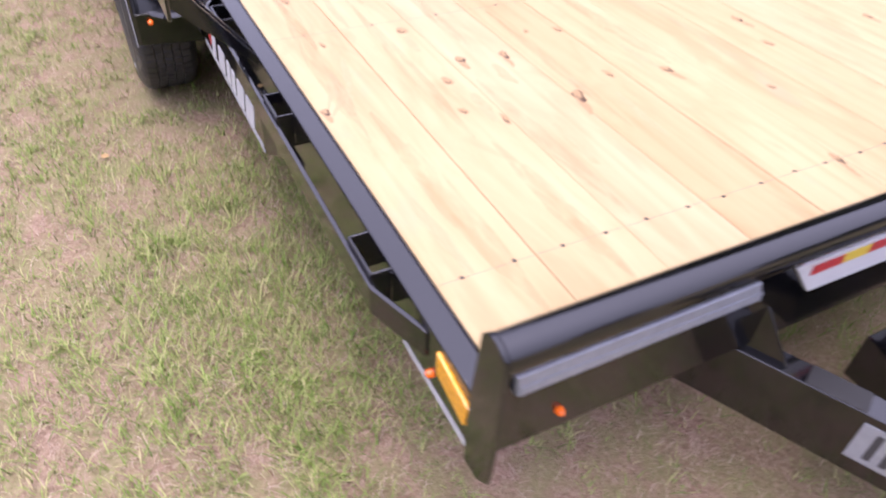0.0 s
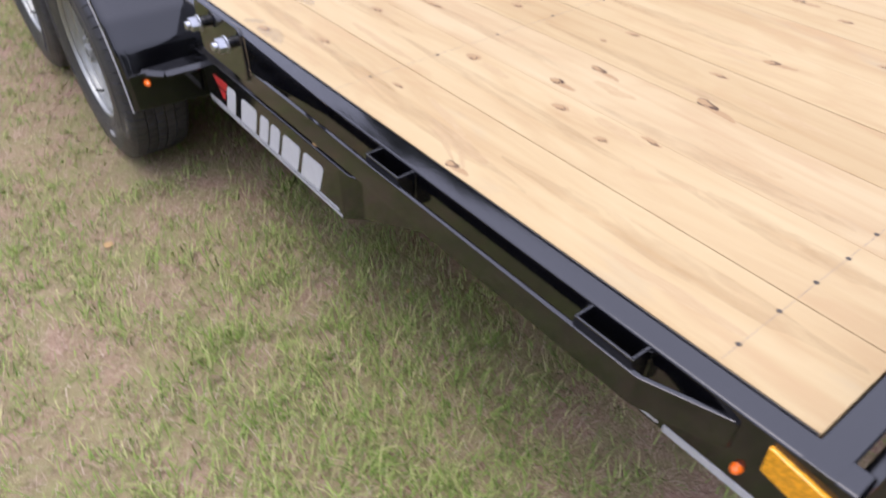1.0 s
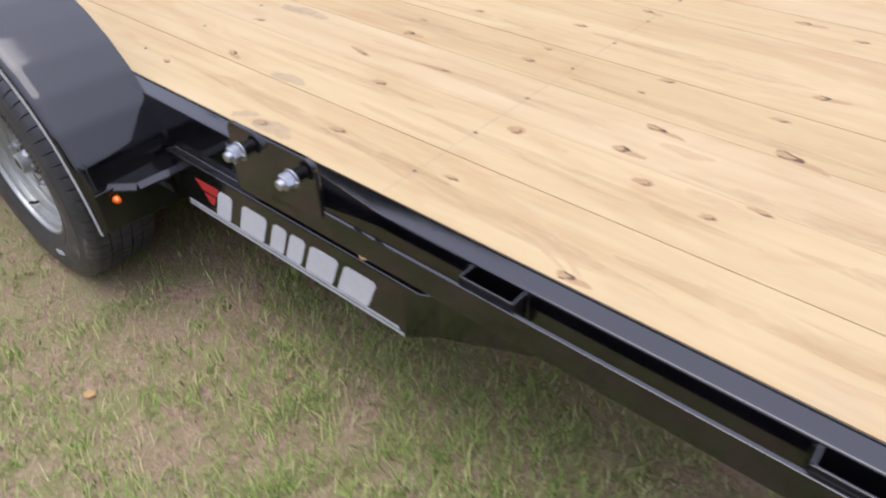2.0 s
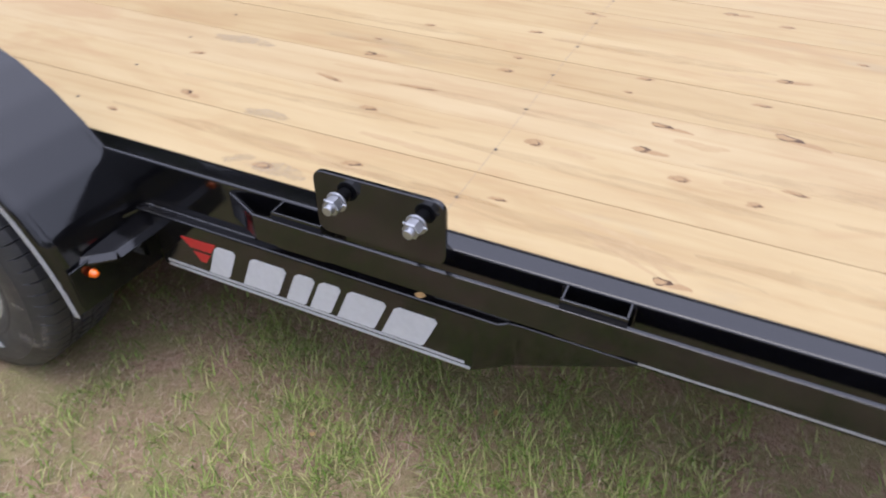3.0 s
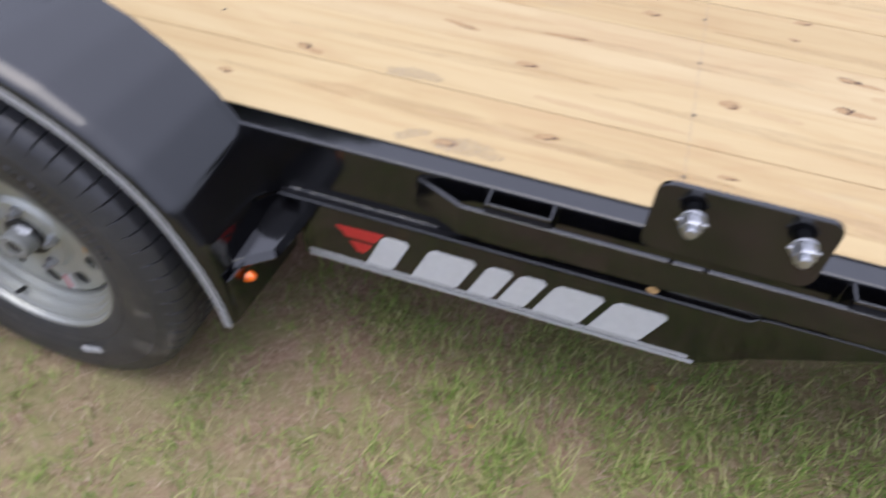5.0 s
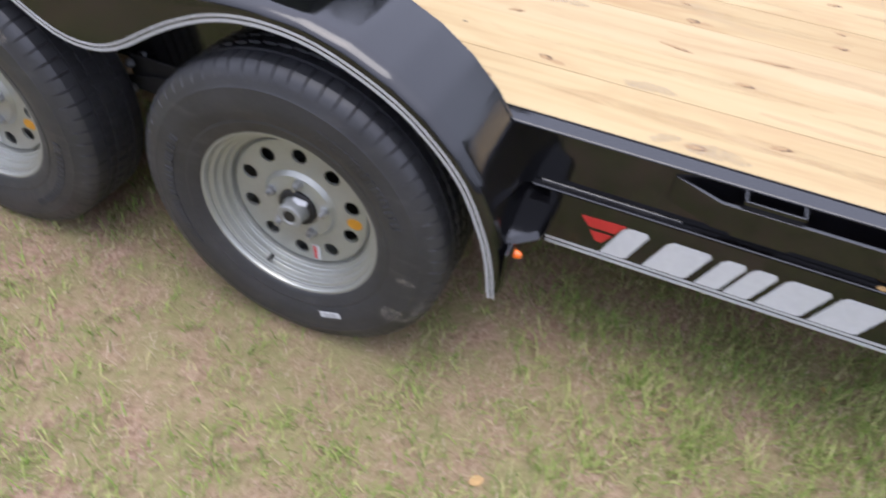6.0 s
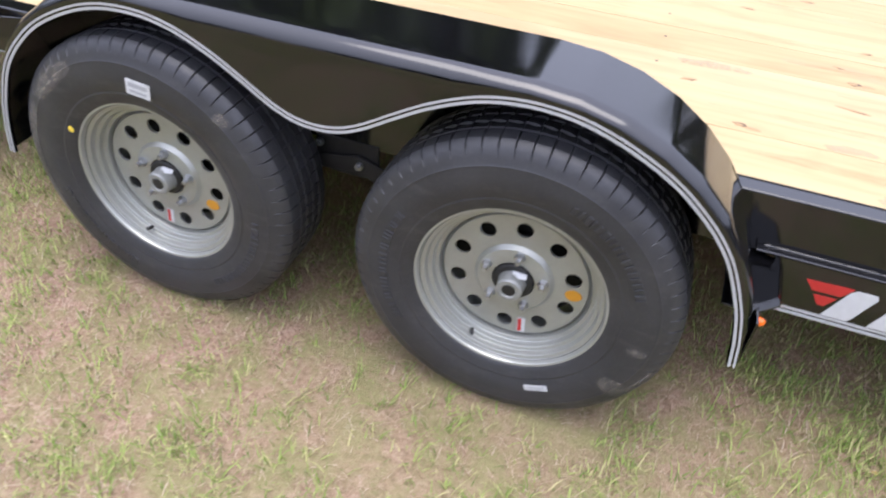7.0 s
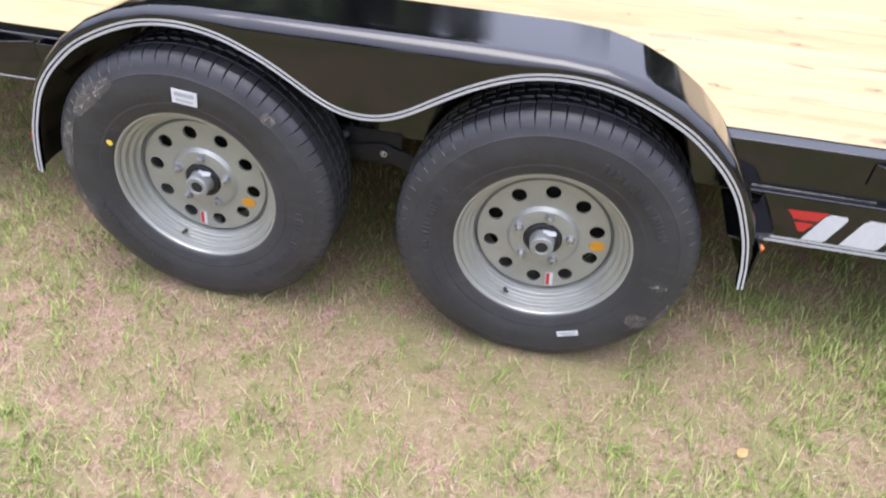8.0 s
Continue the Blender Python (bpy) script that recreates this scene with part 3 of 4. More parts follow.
def under_plate():
    """The skirt plate between fender and frame, with its plain white blocks, red bars and double stripe."""
    bm = bmesh.new()
    rings = []
    for x, y, z in ((0.485, -0.068, 0.366), (1.212, -0.068, 0.366), (1.285, -0.0545, 0.400), (1.49, -0.0545, 0.494)):
        rings.append([bm.verts.new(p) for p in ((x, y, z), (x, y + 0.006, z), (x, y + 0.006, 0.502), (x, y, 0.502))])
    for p, q in zip(rings, rings[1:]):
        for k in range(4):
            bm.faces.new((p[k], p[(k + 1) % 4], q[(k + 1) % 4], q[k]))
    bm.faces.new(rings[0])
    bm.faces.new(rings[-1][::-1])
    bmesh.ops.recalc_face_normals(bm, faces=bm.faces)
    bmesh.ops.bevel(bm, geom=bm.edges[:], offset=0.0012, segments=1, affect="EDGES", profile=0.5)
    plate = part("side_plate", bm, BLACK, trailer, "black steel skirt plate with white block marks", 20)
    part("step_ledge", prism([(0.445, -0.0465), (1.29, -0.0465), (1.255, -0.068), (0.445, -0.068)], 0.007, "z", 0.4965, 0.002), BLACK, plate, smooth=40)
    for z0, z1 in ((0.3675, 0.3745), (0.3785, 0.3845)):
        part("pinstripe", box(0.497, 1.208 - (0.012 if z0 > 0.37 else 0), -0.0693, -0.0678, z0, z1), TAPE, plate, "silver-white pinstripe")
    slant = 0.42

    def block(x0, x1, z0, z1):
        """A slanted plain block with its corners cut."""
        def sx(x, z):
            return x + (z - z0) * slant
        return prism([(sx(x0, z0), z0), (sx(x1 - 0.005, z0), z0), (sx(x1, z0 + 0.005), z0 + 0.005), (sx(x1, z1 - 0.008), z1 - 0.008), (sx(x1 - 0.008, z1), z1), (sx(x0 + 0.008, z1), z1), (sx(x0, z1 - 0.008), z1 - 0.008)], 0.0014, "y", -0.0694)

    for x0, x1 in ((0.612, 0.664), (0.700, 0.786), (0.806, 0.852), (0.862, 0.910), (0.925, 1.008), (1.024, 1.112)):
        part("white_block", block(x0, x1, 0.387, 0.466), WHITE, plate, "plain slanted white block")
    part("red_bar", prism([(0.556, 0.464), (0.646, 0.468), (0.629, 0.442), (0.575, 0.442)], 0.0014, "y", -0.0694), RED, plate, "slanted red bar")
    part("red_bar", prism([(0.581, 0.433), (0.625, 0.434), (0.609, 0.410), (0.596, 0.410)], 0.0014, "y", -0.0694), RED, plate, "slanted red bar")


def spare_mount():
    """The plate with two bolts for a spare wheel, carried on two side webs."""
    x0, x1, z0, z1, y, r = 1.040, 1.234, 0.752, 0.852, -0.234, 0.016
    pts = []
    for cx, cz, a0 in ((x1 - r, z1 - r, 0), (x0 + r, z1 - r, 90), (x0 + r, z0 + r, 180), (x1 - r, z0 + r, 270)):
        pts += [(cx + r * math.cos(radians(a0 + k * 22.5)), cz + r * math.sin(radians(a0 + k * 22.5))) for k in range(5)]
    mount = part("spare_wheel_mount", prism(pts, 0.008, "y", y, 0.0015), BLACK, trailer, "black bolt plate for a spare wheel, no wheel fitted", 40)
    for x in (1.108, 1.160):
        web = [(y + 0.008, z1 - 0.010), (-0.046, 0.617), (-0.046, 0.592), (y + 0.008, z0 + 0.012)]
        part("mount_web", prism(web, 0.006, "x", x, 0.001), BLACK, mount, smooth=40)
    for bx in (1.084, 1.200):
        bolt = part("bolt", cylinder(0.0074, -0.038, 0.012, 16, 0.0012), ZINC, mount, "zinc-plated bolt with nut", 40, pose(bx, y, 0.820))
        part("boss", cylinder(0.0098, -0.012, 0.0005, 20, 0.001), BLACK, bolt, "black welded boss", 40)
        part("washer", cylinder(0.0150, -0.0150, -0.0120, 20, 0.001), ZINC, bolt, smooth=40)
        part("nut", lathe([(0.007, -0.030), (0.0112, -0.030), (0.0126, -0.0285), (0.0126, -0.0165), (0.0112, -0.015), (0.007, -0.015)], 6), ZINC, bolt, smooth=20)
        part("wing", box(-0.0175, 0.0175, -0.0185, -0.0152, -0.0022, 0.0022, 0.001, 1), ZINC, bolt, smooth=40)



XC = -0.4245  # middle of the fender


def fender_edge(u):
    """Height of the scalloped lower edge at the distance u from the fender's middle."""
    us = (0.0, 0.05, 0.10, 0.17, 0.235, 0.32, 0.41, 0.51, 0.62, 0.70, 0.78, 0.83, 0.852, 0.863)
    zs = (0.648, 0.654, 0.674, 0.716, 0.752, 0.785, 0.797, 0.785, 0.742, 0.690, 0.606, 0.505, 0.430, 0.366)
    for i in range(len(us) - 1):
        if u <= us[i + 1]:
            p0, p1 = max(i - 1, 0), min(i + 2, len(us) - 1)
            t = (u - us[i]) / (us[i + 1] - us[i])
            d = us[i + 1] - us[i]
            m0 = 0.0 if i == 0 else (zs[i + 1] - zs[p0]) / (us[i + 1] - us[p0]) * d
            m1 = (zs[p1] - zs[i]) / (us[p1] - us[i]) * d
            return (2 * t**3 - 3 * t**2 + 1) * zs[i] + (t**3 - 2 * t**2 + t) * m0 + (-2 * t**3 + 3 * t**2) * zs[i + 1] + (t**3 - t**2) * m1
    return zs[-1]


def fender_lines():
    """The crown line and the scalloped edge, as matching (x, z) points from the rear tip to the front tip."""
    crown, edge = [], []
    half = []
    flat = 18
    for i in range(flat):
        u = 0.40 * i / flat
        half.append(((u, 0.838), (u, fender_edge(u))))
    facets, fine = 9, 7  # the bend is pressed in flat facets
    for i in range(facets * fine + 1):
        k, f = divmod(i, fine)
        f = f / fine
        a, b = (math.pi / 2 * min(j, facets) / facets for j in (k, k + 1))
        cu = 0.40 + 0.485 * (math.sin(a) * (1 - f) + math.sin(b) * f)
        cz = 0.376 + 0.462 * (math.cos(a) * (1 - f) + math.cos(b) * f)
        eu = min(0.863, 0.40 + 0.463 * math.sin(math.pi / 2 * i / (facets * fine)))
        half.append(((cu, cz), (eu, fender_edge(eu))))
    for c, e in half[:0:-1]:
        crown.append((XC - c[0] * 0.962, c[1]))
        edge.append((XC - e[0] * 0.962, e[1]))
    for c, e in half:
        crown.append((XC + c[0], c[1]))
        edge.append((XC + e[0], e[1]))
    return crown, edge


def fender():
    crown, edge = fender_lines()
    yo, yi, r = -0.275, -0.040, 0.032
    bm = bmesh.new()
    rings = []
    n = len(crown)
    for i in range(n):
        (x, z), (ex, ez) = crown[i], edge[i]
        a, b = Vector(crown[max(i - 1, 0)]), Vector(crown[min(i + 1, n - 1)])
        d = (b - a).normalized()
        out = Vector((-d.y, d.x))
        if out.dot(Vector((x - XC, z - 0.3))) < 0:
            out = -out
        ring = [(x - out.x * 0.0085, yi, z - out.y * 0.0085), (x - out.x * 0.0065, yi - 0.06, z - out.y * 0.0065), (x - out.x * 0.002, yo + 0.07, z - out.y * 0.002)]
        for k in range(6):
            t = math.pi / 2 * k / 5
            s = min(r, 0.45 * (Vector((x, z)) - Vector((ex, ez))).length)
            ring.append((x - out.x * s * (1 - math.cos(t)), yo + r * (1 - math.sin(t)), z - out.y * s * (1 - math.cos(t))))
        px, pz = ring[-1][0], ring[-1][2]
        for k in (0.25, 0.5, 0.75, 1.0):
            ring.append((px + (ex - px) * k, yo, pz + (ez - pz) * k))
        ring.append((ex, yo + 0.006, ez))
        for k in (0.75, 0.5, 0.25, 0.0):
            ring.append((px + (ex - px) * k - out.x * 0.004, yo + 0.006, pz + (ez - pz) * k - out.y * 0.004))
        ring.append((x - out.x * 0.010, yo + 0.06, z - out.y * 0.010))
        ring.append((x - out.x * 0.0135, yi, z - out.y * 0.0135))
        rings.append([bm.verts.new(p) for p in ring])
    m = len(rings[0])
    for p, q in zip(rings, rings[1:]):
        for k in range(m):
            bm.faces.new((p[k], p[(k + 1) % m], q[(k + 1) % m], q[k]))
    bm.faces.new(rings[0])
    bm.faces.new(rings[-1][::-1])
    fend = part("fender", bm, BLACK, trailer, "glossy black tandem fender with scalloped edge and white double pinstripe", 50)
    part("fender", fend.data, BLACK, trailer, "glossy black tandem fender", at=pose(2 * XC, WIDTH, 0, 0, 0, 180))
    # inner panel that joins the fender to the deck edge
    inner = [(x, z - 0.012) for x, z in crown if z > 0.50]
    part("fender_back", prism(inner + [(inner[-1][0], 0.49), (inner[0][0], 0.49)], 0.005, "y", -0.0525), BLACK, fend, "black panel behind the wheels", 30)
    # double pinstripe, set just proud of the skirt
    for o0, o1 in ((0.0012, 0.0066), (0.0108, 0.0150)):
        bm = bmesh.new()
        rows = []
        for i in range(n):
            a, b = Vector(edge[max(i - 1, 0)]), Vector(edge[min(i + 1, n - 1)])
            d = (b - a)
            d = d.normalized() if d.length > 1e-6 else Vector((0, -1))
            out = Vector((-d.y, d.x))
            e = Vector(edge[i])
            p, q = e + out * o0, e + out * o1
            rows.append([bm.verts.new((p.x, yo - 0.0012, p.y)), bm.verts.new((q.x, yo - 0.0012, q.y)), bm.verts.new((q.x, yo + 0.0003, q.y)), bm.verts.new((p.x, yo + 0.0003, p.y))])
        for p, q in zip(rows, rows[1:]):
            for k in range(4):
                bm.faces.new((p[k], p[(k + 1) % 4], q[(k + 1) % 4], q[k]))
        part("pinstripe", bm, TAPE, fend, "white pinstripe")
    # shelf gusset and apron in front
    part("fender_gusset", prism([(0.428, -0.240), (0.494, -0.178), (0.500, -0.052), (0.446, -0.034), (0.398, -0.047), (0.39, -0.235)], 0.007, "z", 0.474, 0.0028, 2), BLACK, fend, "black horizontal gusset", 40)
    part("fender_apron", prism([(-0.262, 0.476), (-0.05, 0.476), (-0.05, 0.36), (-0.262, 0.376)], 0.005, "x", 0.455, 0.001), BLACK, fend, smooth=40)
    for p, q in (((0.425, -0.238), (0.494, -0.177)), ((0.494, -0.177), (0.500, -0.056))):
        d = (Vector(q) - Vector(p)).normalized()
        o = Vector((d.y, -d.x)) * 0.010
        bm = prism([(0, 0.4815), (0.001, 0.4815), (1.0, 0.470), (1.0, 0.466), (0, 0.466)], 1.0, "y")
        for v in bm.verts:
            k, f = v.co.x, v.co.y
            v.co.x, v.co.y = p[0] + (q[0] - p[0]) * f + o.x * k, p[1] + (q[1] - p[1]) * f + o.y * k
        part("gusset_lip", bm, BLACK, fend, smooth=20)
    part("marker_lamp", lathe([(0.0, -0.014), (0.005, -0.013), (0.008, -0.008), (0.0095, 0.0)], 18), AMBER_LIT, fend, "small round amber marker lamp", 50, pose(0.466, -0.222, 0.450, 0, 0, 90))
    part("marker_lamp", lathe([(0.0, -0.018), (0.006, -0.017), (0.0105, -0.011), (0.012, 0.0)], 18), RED_LENS, fend, "small round red marker lamp", 50, pose(-1.280, -0.226, 0.440, 0, 0, -90))


def hole_disc(r_in, r_mid0, r_hole, ring_r, r_out, holes, y, thick):
    """A disc pierced by a ring of round holes, with thickness."""
    bm = bmesh.new()
    n = 24

    def layer(yy):
        per = []
        for h in range(holes):
            a0 = 2 * math.pi * h / holes
            half = math.pi / holes
            cx = ring_r
            outer, inner = [], []
            corners = [(r_out, half), (r_out, -half), (r_mid0, -half), (r_mid0, half)]
            for k in range(n):
                t = 2 * math.pi * k / n
                inner.append((cx + r_hole * math.cos(t), r_hole * math.sin(t)))
            rect = []
            for c in range(4):
                (ra, aa), (rb, ab) = corners[c], corners[(c + 1) % 4]
                for s in range(6):
                    f = s / 6
                    rr, an = ra + (rb - ra) * f, aa + (ab - aa) * f
                    rect.append((rr * math.cos(an), rr * math.sin(an)))
            start = min(range(n), key=lambda k: abs(math.atan2(rect[k][1], rect[k][0] - cx)))
            rect = [rect[(start - k) % n] for k in range(n)]
            rot = lambda p: (p[0] * math.cos(a0) - p[1] * math.sin(a0), p[0] * math.sin(a0) + p[1] * math.cos(a0))
            per.append(([bm.verts.new((rot(p)[0], yy, rot(p)[1])) for p in inner], [bm.verts.new((rot(p)[0], yy, rot(p)[1])) for p in rect]))
        return per

    front, back = layer(y), layer(y + thick)
    for (hi, ho), (bi, bo) in zip(front, back):
        for k in range(n):
            j = (k + 1) % n
            bm.faces.new((hi[k], hi[j], ho[j], ho[k]))
            bm.faces.new((bi[k], bo[k], bo[j], bi[j]))
            bm.faces.new((hi[k], bi[k], bi[j], hi[j]))
    bmesh.ops.remove_doubles(bm, verts=bm.verts, dist=1e-5)
    join(bm, lathe([(r_mid0, y), (r_mid0 - 0.006, y - 0.001), (r_mid0 - 0.014, y - 0.010), (r_in + 0.012, y - 0.012), (r_in, y - 0.011), (r_in, y + 0.012), (r_mid0, y + thick)], 60))
    bmesh.ops.remove_doubles(bm, verts=bm.verts, dist=1e-5)
    return bm


def wheel(x, z, turn, label):
    """Tyre, ten-hole silver wheel, hub cap, five studs and stickers. The outer side faces -y."""
    hub = part("wheel", lathe([(0.052, 0.020), (0.075, 0.020), (0.075, 0.050), (0.052, 0.050)], 24, True), IRON, trailer, label, 40, pose(x, -0.182, z))
    # tyre: y runs from the outer side (-0.106) to the inner side (+0.106)
    R = 0.352
    prof = [(0.196, -0.078), (0.203, -0.088), (0.212, -0.094), (0.222, -0.0965), (0.232, -0.1000), (0.236, -0.0992), (0.250, -0.1035), (0.266, -0.1060), (0.285, -0.1060), (0.300, -0.1035), (0.304, -0.1045), (0.308, -0.1020), (0.320, -0.0985),
            (0.333, -0.0925), (0.342, -0.0850), (0.3475, -0.0760), (0.3495, -0.060)]
    for gy in (-0.044, -0.015, 0.015, 0.044):
        prof += [(0.3505, gy - 0.0030), (0.3455, gy - 0.0014), (0.3455, gy + 0.0014), (0.3505, gy + 0.0030)]
    prof += [(r, -y) for r, y in prof[16::-1]]
    lugs = 68
    angles = [2 * math.pi * (k + f) / lugs for k in range(lugs) for f in (0.0, 0.055, 0.11, 0.5, 0.945)]

    def wave(i, j):
        near = 14 <= j <= 17 or len(prof) - 18 <= j <= len(prof) - 15
        if near and i % 5 == 0:
            return -0.006
        if 17 < j < len(prof) - 18 and (j - 17) % 4 in (0, 3) and (i + 2 * j) % 5 == 0:
            return -0.004
        return 0.0

    bm = lathe(prof, len(angles), False, wave, angles)
    for v in bm.verts:  # notches bite inward on the shoulder as well
        r = math.hypot(v.co.x, v.co.z)
        if 0.330 < r < 0.345 and abs(v.co.y) > 0.075:
            k = math.atan2(v.co.z, v.co.x) / (2 * math.pi) * lugs
            if abs(k - round(k)) < 0.01:
                v.co.y *= 0.965
    tyre = part("tyre", bm, RUBBER, hub, "black trailer tyre with ribbed tread", 24)
    # rim barrel: rolled flange, three rings, then the well
    rim = [(0.196, -0.076), (0.205, -0.081), (0.2078, -0.0855), (0.2055, -0.0895), (0.2005, -0.0890), (0.1975, -0.0845), (0.1965, -0.0770), (0.1950, -0.0755), (0.1880, -0.0745), (0.1865, -0.0730), (0.1855, -0.0620),
           (0.1840, -0.0602), (0.1770, -0.0592), (0.1755, -0.0575), (0.1745, -0.0450), (0.1730, -0.0432), (0.1665, -0.0425), (0.1648, -0.0400), (0.1640, -0.0240), (0.1630, 0.0200), (0.1680, 0.0700), (0.1960, 0.0780)]
    part("rim", lathe(rim, 96), SILVER, hub, "silver steel wheel rim", 35)
    disc = part("wheel_disc", hole_disc(0.046, 0.092, 0.0176, 0.1255, 0.1560, 10, -0.035, 0.006), SILVER, hub, "silver ten-hole wheel centre", 30, pose(0, 0, 0, 0, turn, 0))
    part("disc_rim", lathe([(0.1562, -0.0355), (0.1585, -0.0330), (0.1600, -0.0260), (0.1645, -0.0240), (0.1638, -0.0130), (0.1562, -0.0270)], 80, True), SILVER, hub, smooth=35)
    part("brake_drum", lathe([(0.0, 0.0300), (0.1450, 0.0300), (0.1500, 0.0340), (0.1500, 0.0800), (0.0, 0.0800)], 48), DARK, hub, "dark brake drum", 40)
    part("hub_barrel", cylinder(0.0435, -0.052, 0.03, 32, 0.003), DARK, hub, smooth=40)
    part("hub_cap", lathe([(0.0, -0.080), (0.0155, -0.080), (0.0170, -0.082), (0.0250, -0.082), (0.0280, -0.079), (0.0290, -0.055), (0.0330, -0.047), (0.0330, -0.036), (0.0, -0.036)], 32), CAP, hub, "grey metal hub cap", 40)
    part("cap_plug", cylinder(0.0152, -0.0812, -0.070, 20, 0.002), DARK, hub, smooth=40)
    part("cap_label", prism([(-0.014, -0.012), (0.016, -0.012), (0.016, 0.012), (-0.014, 0.012)], 0.0008, "y", 0.0), WHITE, hub, "small white label", None, Matrix.Translation((0.012, -0.0545, 0.0300)) @ Euler((radians(-70), 0, radians(12))).to_matrix().to_4x4())
    nut = mesh_of("lug_nut", lathe([(0.0, -0.0195), (0.0040, -0.0195), (0.0048, -0.0175), (0.0048, -0.0110), (0.0075, -0.0105), (0.0092, -0.0050), (0.0092, 0.0), (0.0, 0.0)], 6), ZINC, 25)
    for k in range(5):
        a = radians(84 + 72 * k)
        part("lug_nut", nut, ZINC, hub, at=pose(0.065 * math.cos(a), -0.045, 0.065 * math.sin(a)) @ Matrix.Diagonal((1.25, 1.25, 1.25, 1)))
    part("valve_stem", tube([(-0.068, -0.060, -0.162), (-0.066, -0.072, -0.158), (-0.062, -0.083, -0.150)], 0.0045, 10), DARK, hub, "black rubber valve stem", 50)
    return hub, tyre


def sticker(parent, cx, cz, w, h, y, turn, base, bars, label):
    """A thin label with plain bars for its print."""
    at = Matrix.Translation((cx, y, cz)) @ Matrix.Rotation(radians(turn), 4, "Y")
    part("sticker", box(-w / 2, w / 2, -0.0008, 0.0006, -h / 2, h / 2), base, parent, label, at=at)
    for bx, bz, bw, bh, mat in bars:
        part("print_bar", box(bx - bw / 2, bx + bw / 2, -0.0013, 0.0004, bz - bh / 2, bz + bh / 2), mat, parent, at=at)


def scuff(tyre, a0, a1, r0, r1):
    """A thin dusty rub mark that follows the tyre's side."""
    bm = bmesh.new()
    rows = []
    for i in range(9):
        a = radians(a0 + (a1 - a0) * i / 8)
        pinch = math.sin(math.pi * i / 8) * 0.5 + 0.5
        row = []
        for j in range(5):
            r = (r0 + r1) / 2 + (r1 - r0) * (j / 4 - 0.5) * pinch
            y = -0.1066 + max(0.0, r - 0.285) ** 2 * 6.2 + max(0.0, 0.266 - r) ** 2 * 6.0
            row.append(bm.verts.new((r * math.cos(a), y - 0.0012, r * math.sin(a))))
        rows.append(row)
    for p, q in zip(rows, rows[1:]):
        for j in range(4):
            bm.faces.new((p[j], p[j + 1], q[j + 1], q[j]))
    part("scuff_mark", bm, CHALK, tyre, "pale dusty scuff", 60)


def moulding(tyre, spans):
    """Low raised bars round the side wall, as of moulded print too small to read."""
    bm = bmesh.new()
    rng = random.Random(8)
    for a0, a1, r in spans:
        a = a0
        while a < a1:
            w = rng.uniform(0.004, 0.011)
            own = box(-w / 2, w / 2, -0.0022, 0.0015, -0.009, 0.009, 0.0005, 1)
            bmesh.ops.transform(own, matrix=Matrix.Rotation(radians(90 - a), 4, "Y") @ Matrix.Translation((0, -0.1062, r)), verts=own.verts)
            join(bm, own)
            a += math.degrees((w + 0.006) / r)
    tagged(part("moulded_print", bm, RUBBER, tyre, "low raised black marks", 30), kind="stuff")


def wheels():
    front, front_tyre = wheel(-0.002, 0.380, -15.8, "front road wheel with black tyre and silver ten-hole rim")
    rear, rear_tyre = wheel(-0.849, 0.388, -26.6, "rear road wheel with black tyre and silver ten-hole rim")
    for a0, a1, r0, r1 in ((-36, -27, 0.266, 0.322), (-10, -6, 0.258, 0.300), (-34, -14, 0.322, 0.335)):
        scuff(front_tyre, a0, a1, r0, r1)
    for a0, a1, r0, r1 in ((118, 146, 0.285, 0.325), (152, 176, 0.296, 0.330), (190, 206, 0.290, 0.322), (44, 50, 0.300, 0.328)):
        scuff(rear_tyre, a0, a1, r0, r1)
    moulding(front_tyre, ((150, 214, 0.270), (20, 70, 0.268)))
    moulding(rear_tyre, ((196, 250, 0.268), (300, 360, 0.270)))
    sticker(front, 0.102, -0.232, 0.052, 0.016, -0.1068, -20, WHITE, [(0, 0.002, 0.04, 0.004, PALEINK), (0, -0.004, 0.03, 0.002, PALEINK)], "white tyre label")
    sticker(rear, 0.030, 0.258, 0.058, 0.034, -0.1072, 6, WHITE, [(0, 0.006, 0.046, 0.010, PALEINK), (0, -0.008, 0.040, 0.006, PALEINK)], "white tyre label")
    sticker(front, 0.034, -0.127, 0.018, 0.040, -0.0362, -5, WHITE, [(-0.003, 0, 0.008, 0.036, RED)], "red and white wheel sticker")
    sticker(rear, -0.024, -0.128, 0.018, 0.040, -0.0362, 5, WHITE, [(-0.003, 0, 0.008, 0.036, RED)], "red and white wheel sticker")
    for hub, x, z in ((front, 0.128, -0.004), (rear, 0.108, -0.055)):
        part("sticker", lathe([(0.0, -0.0012), (0.017, -0.0012), (0.018, 0.0)], 20), ORANGE, hub, "round orange sticker", 50, Matrix.Translation((x, -0.0355, z)) @ Matrix.Diagonal((1.0, 1, 0.8, 1)))
    for hub in (front, rear):
        x, y, z = hub.location
        copy_thing(hub, pose(x, WIDTH - y, z, 0, 0, 180))
    part("paint_dot", lathe([(0.0, -0.0008), (0.007, -0.0008), (0.008, 0.0)], 14), YELLOW, rear, "yellow paint dot on the tyre", 50, pose(-0.186, -0.1062, 0.108))


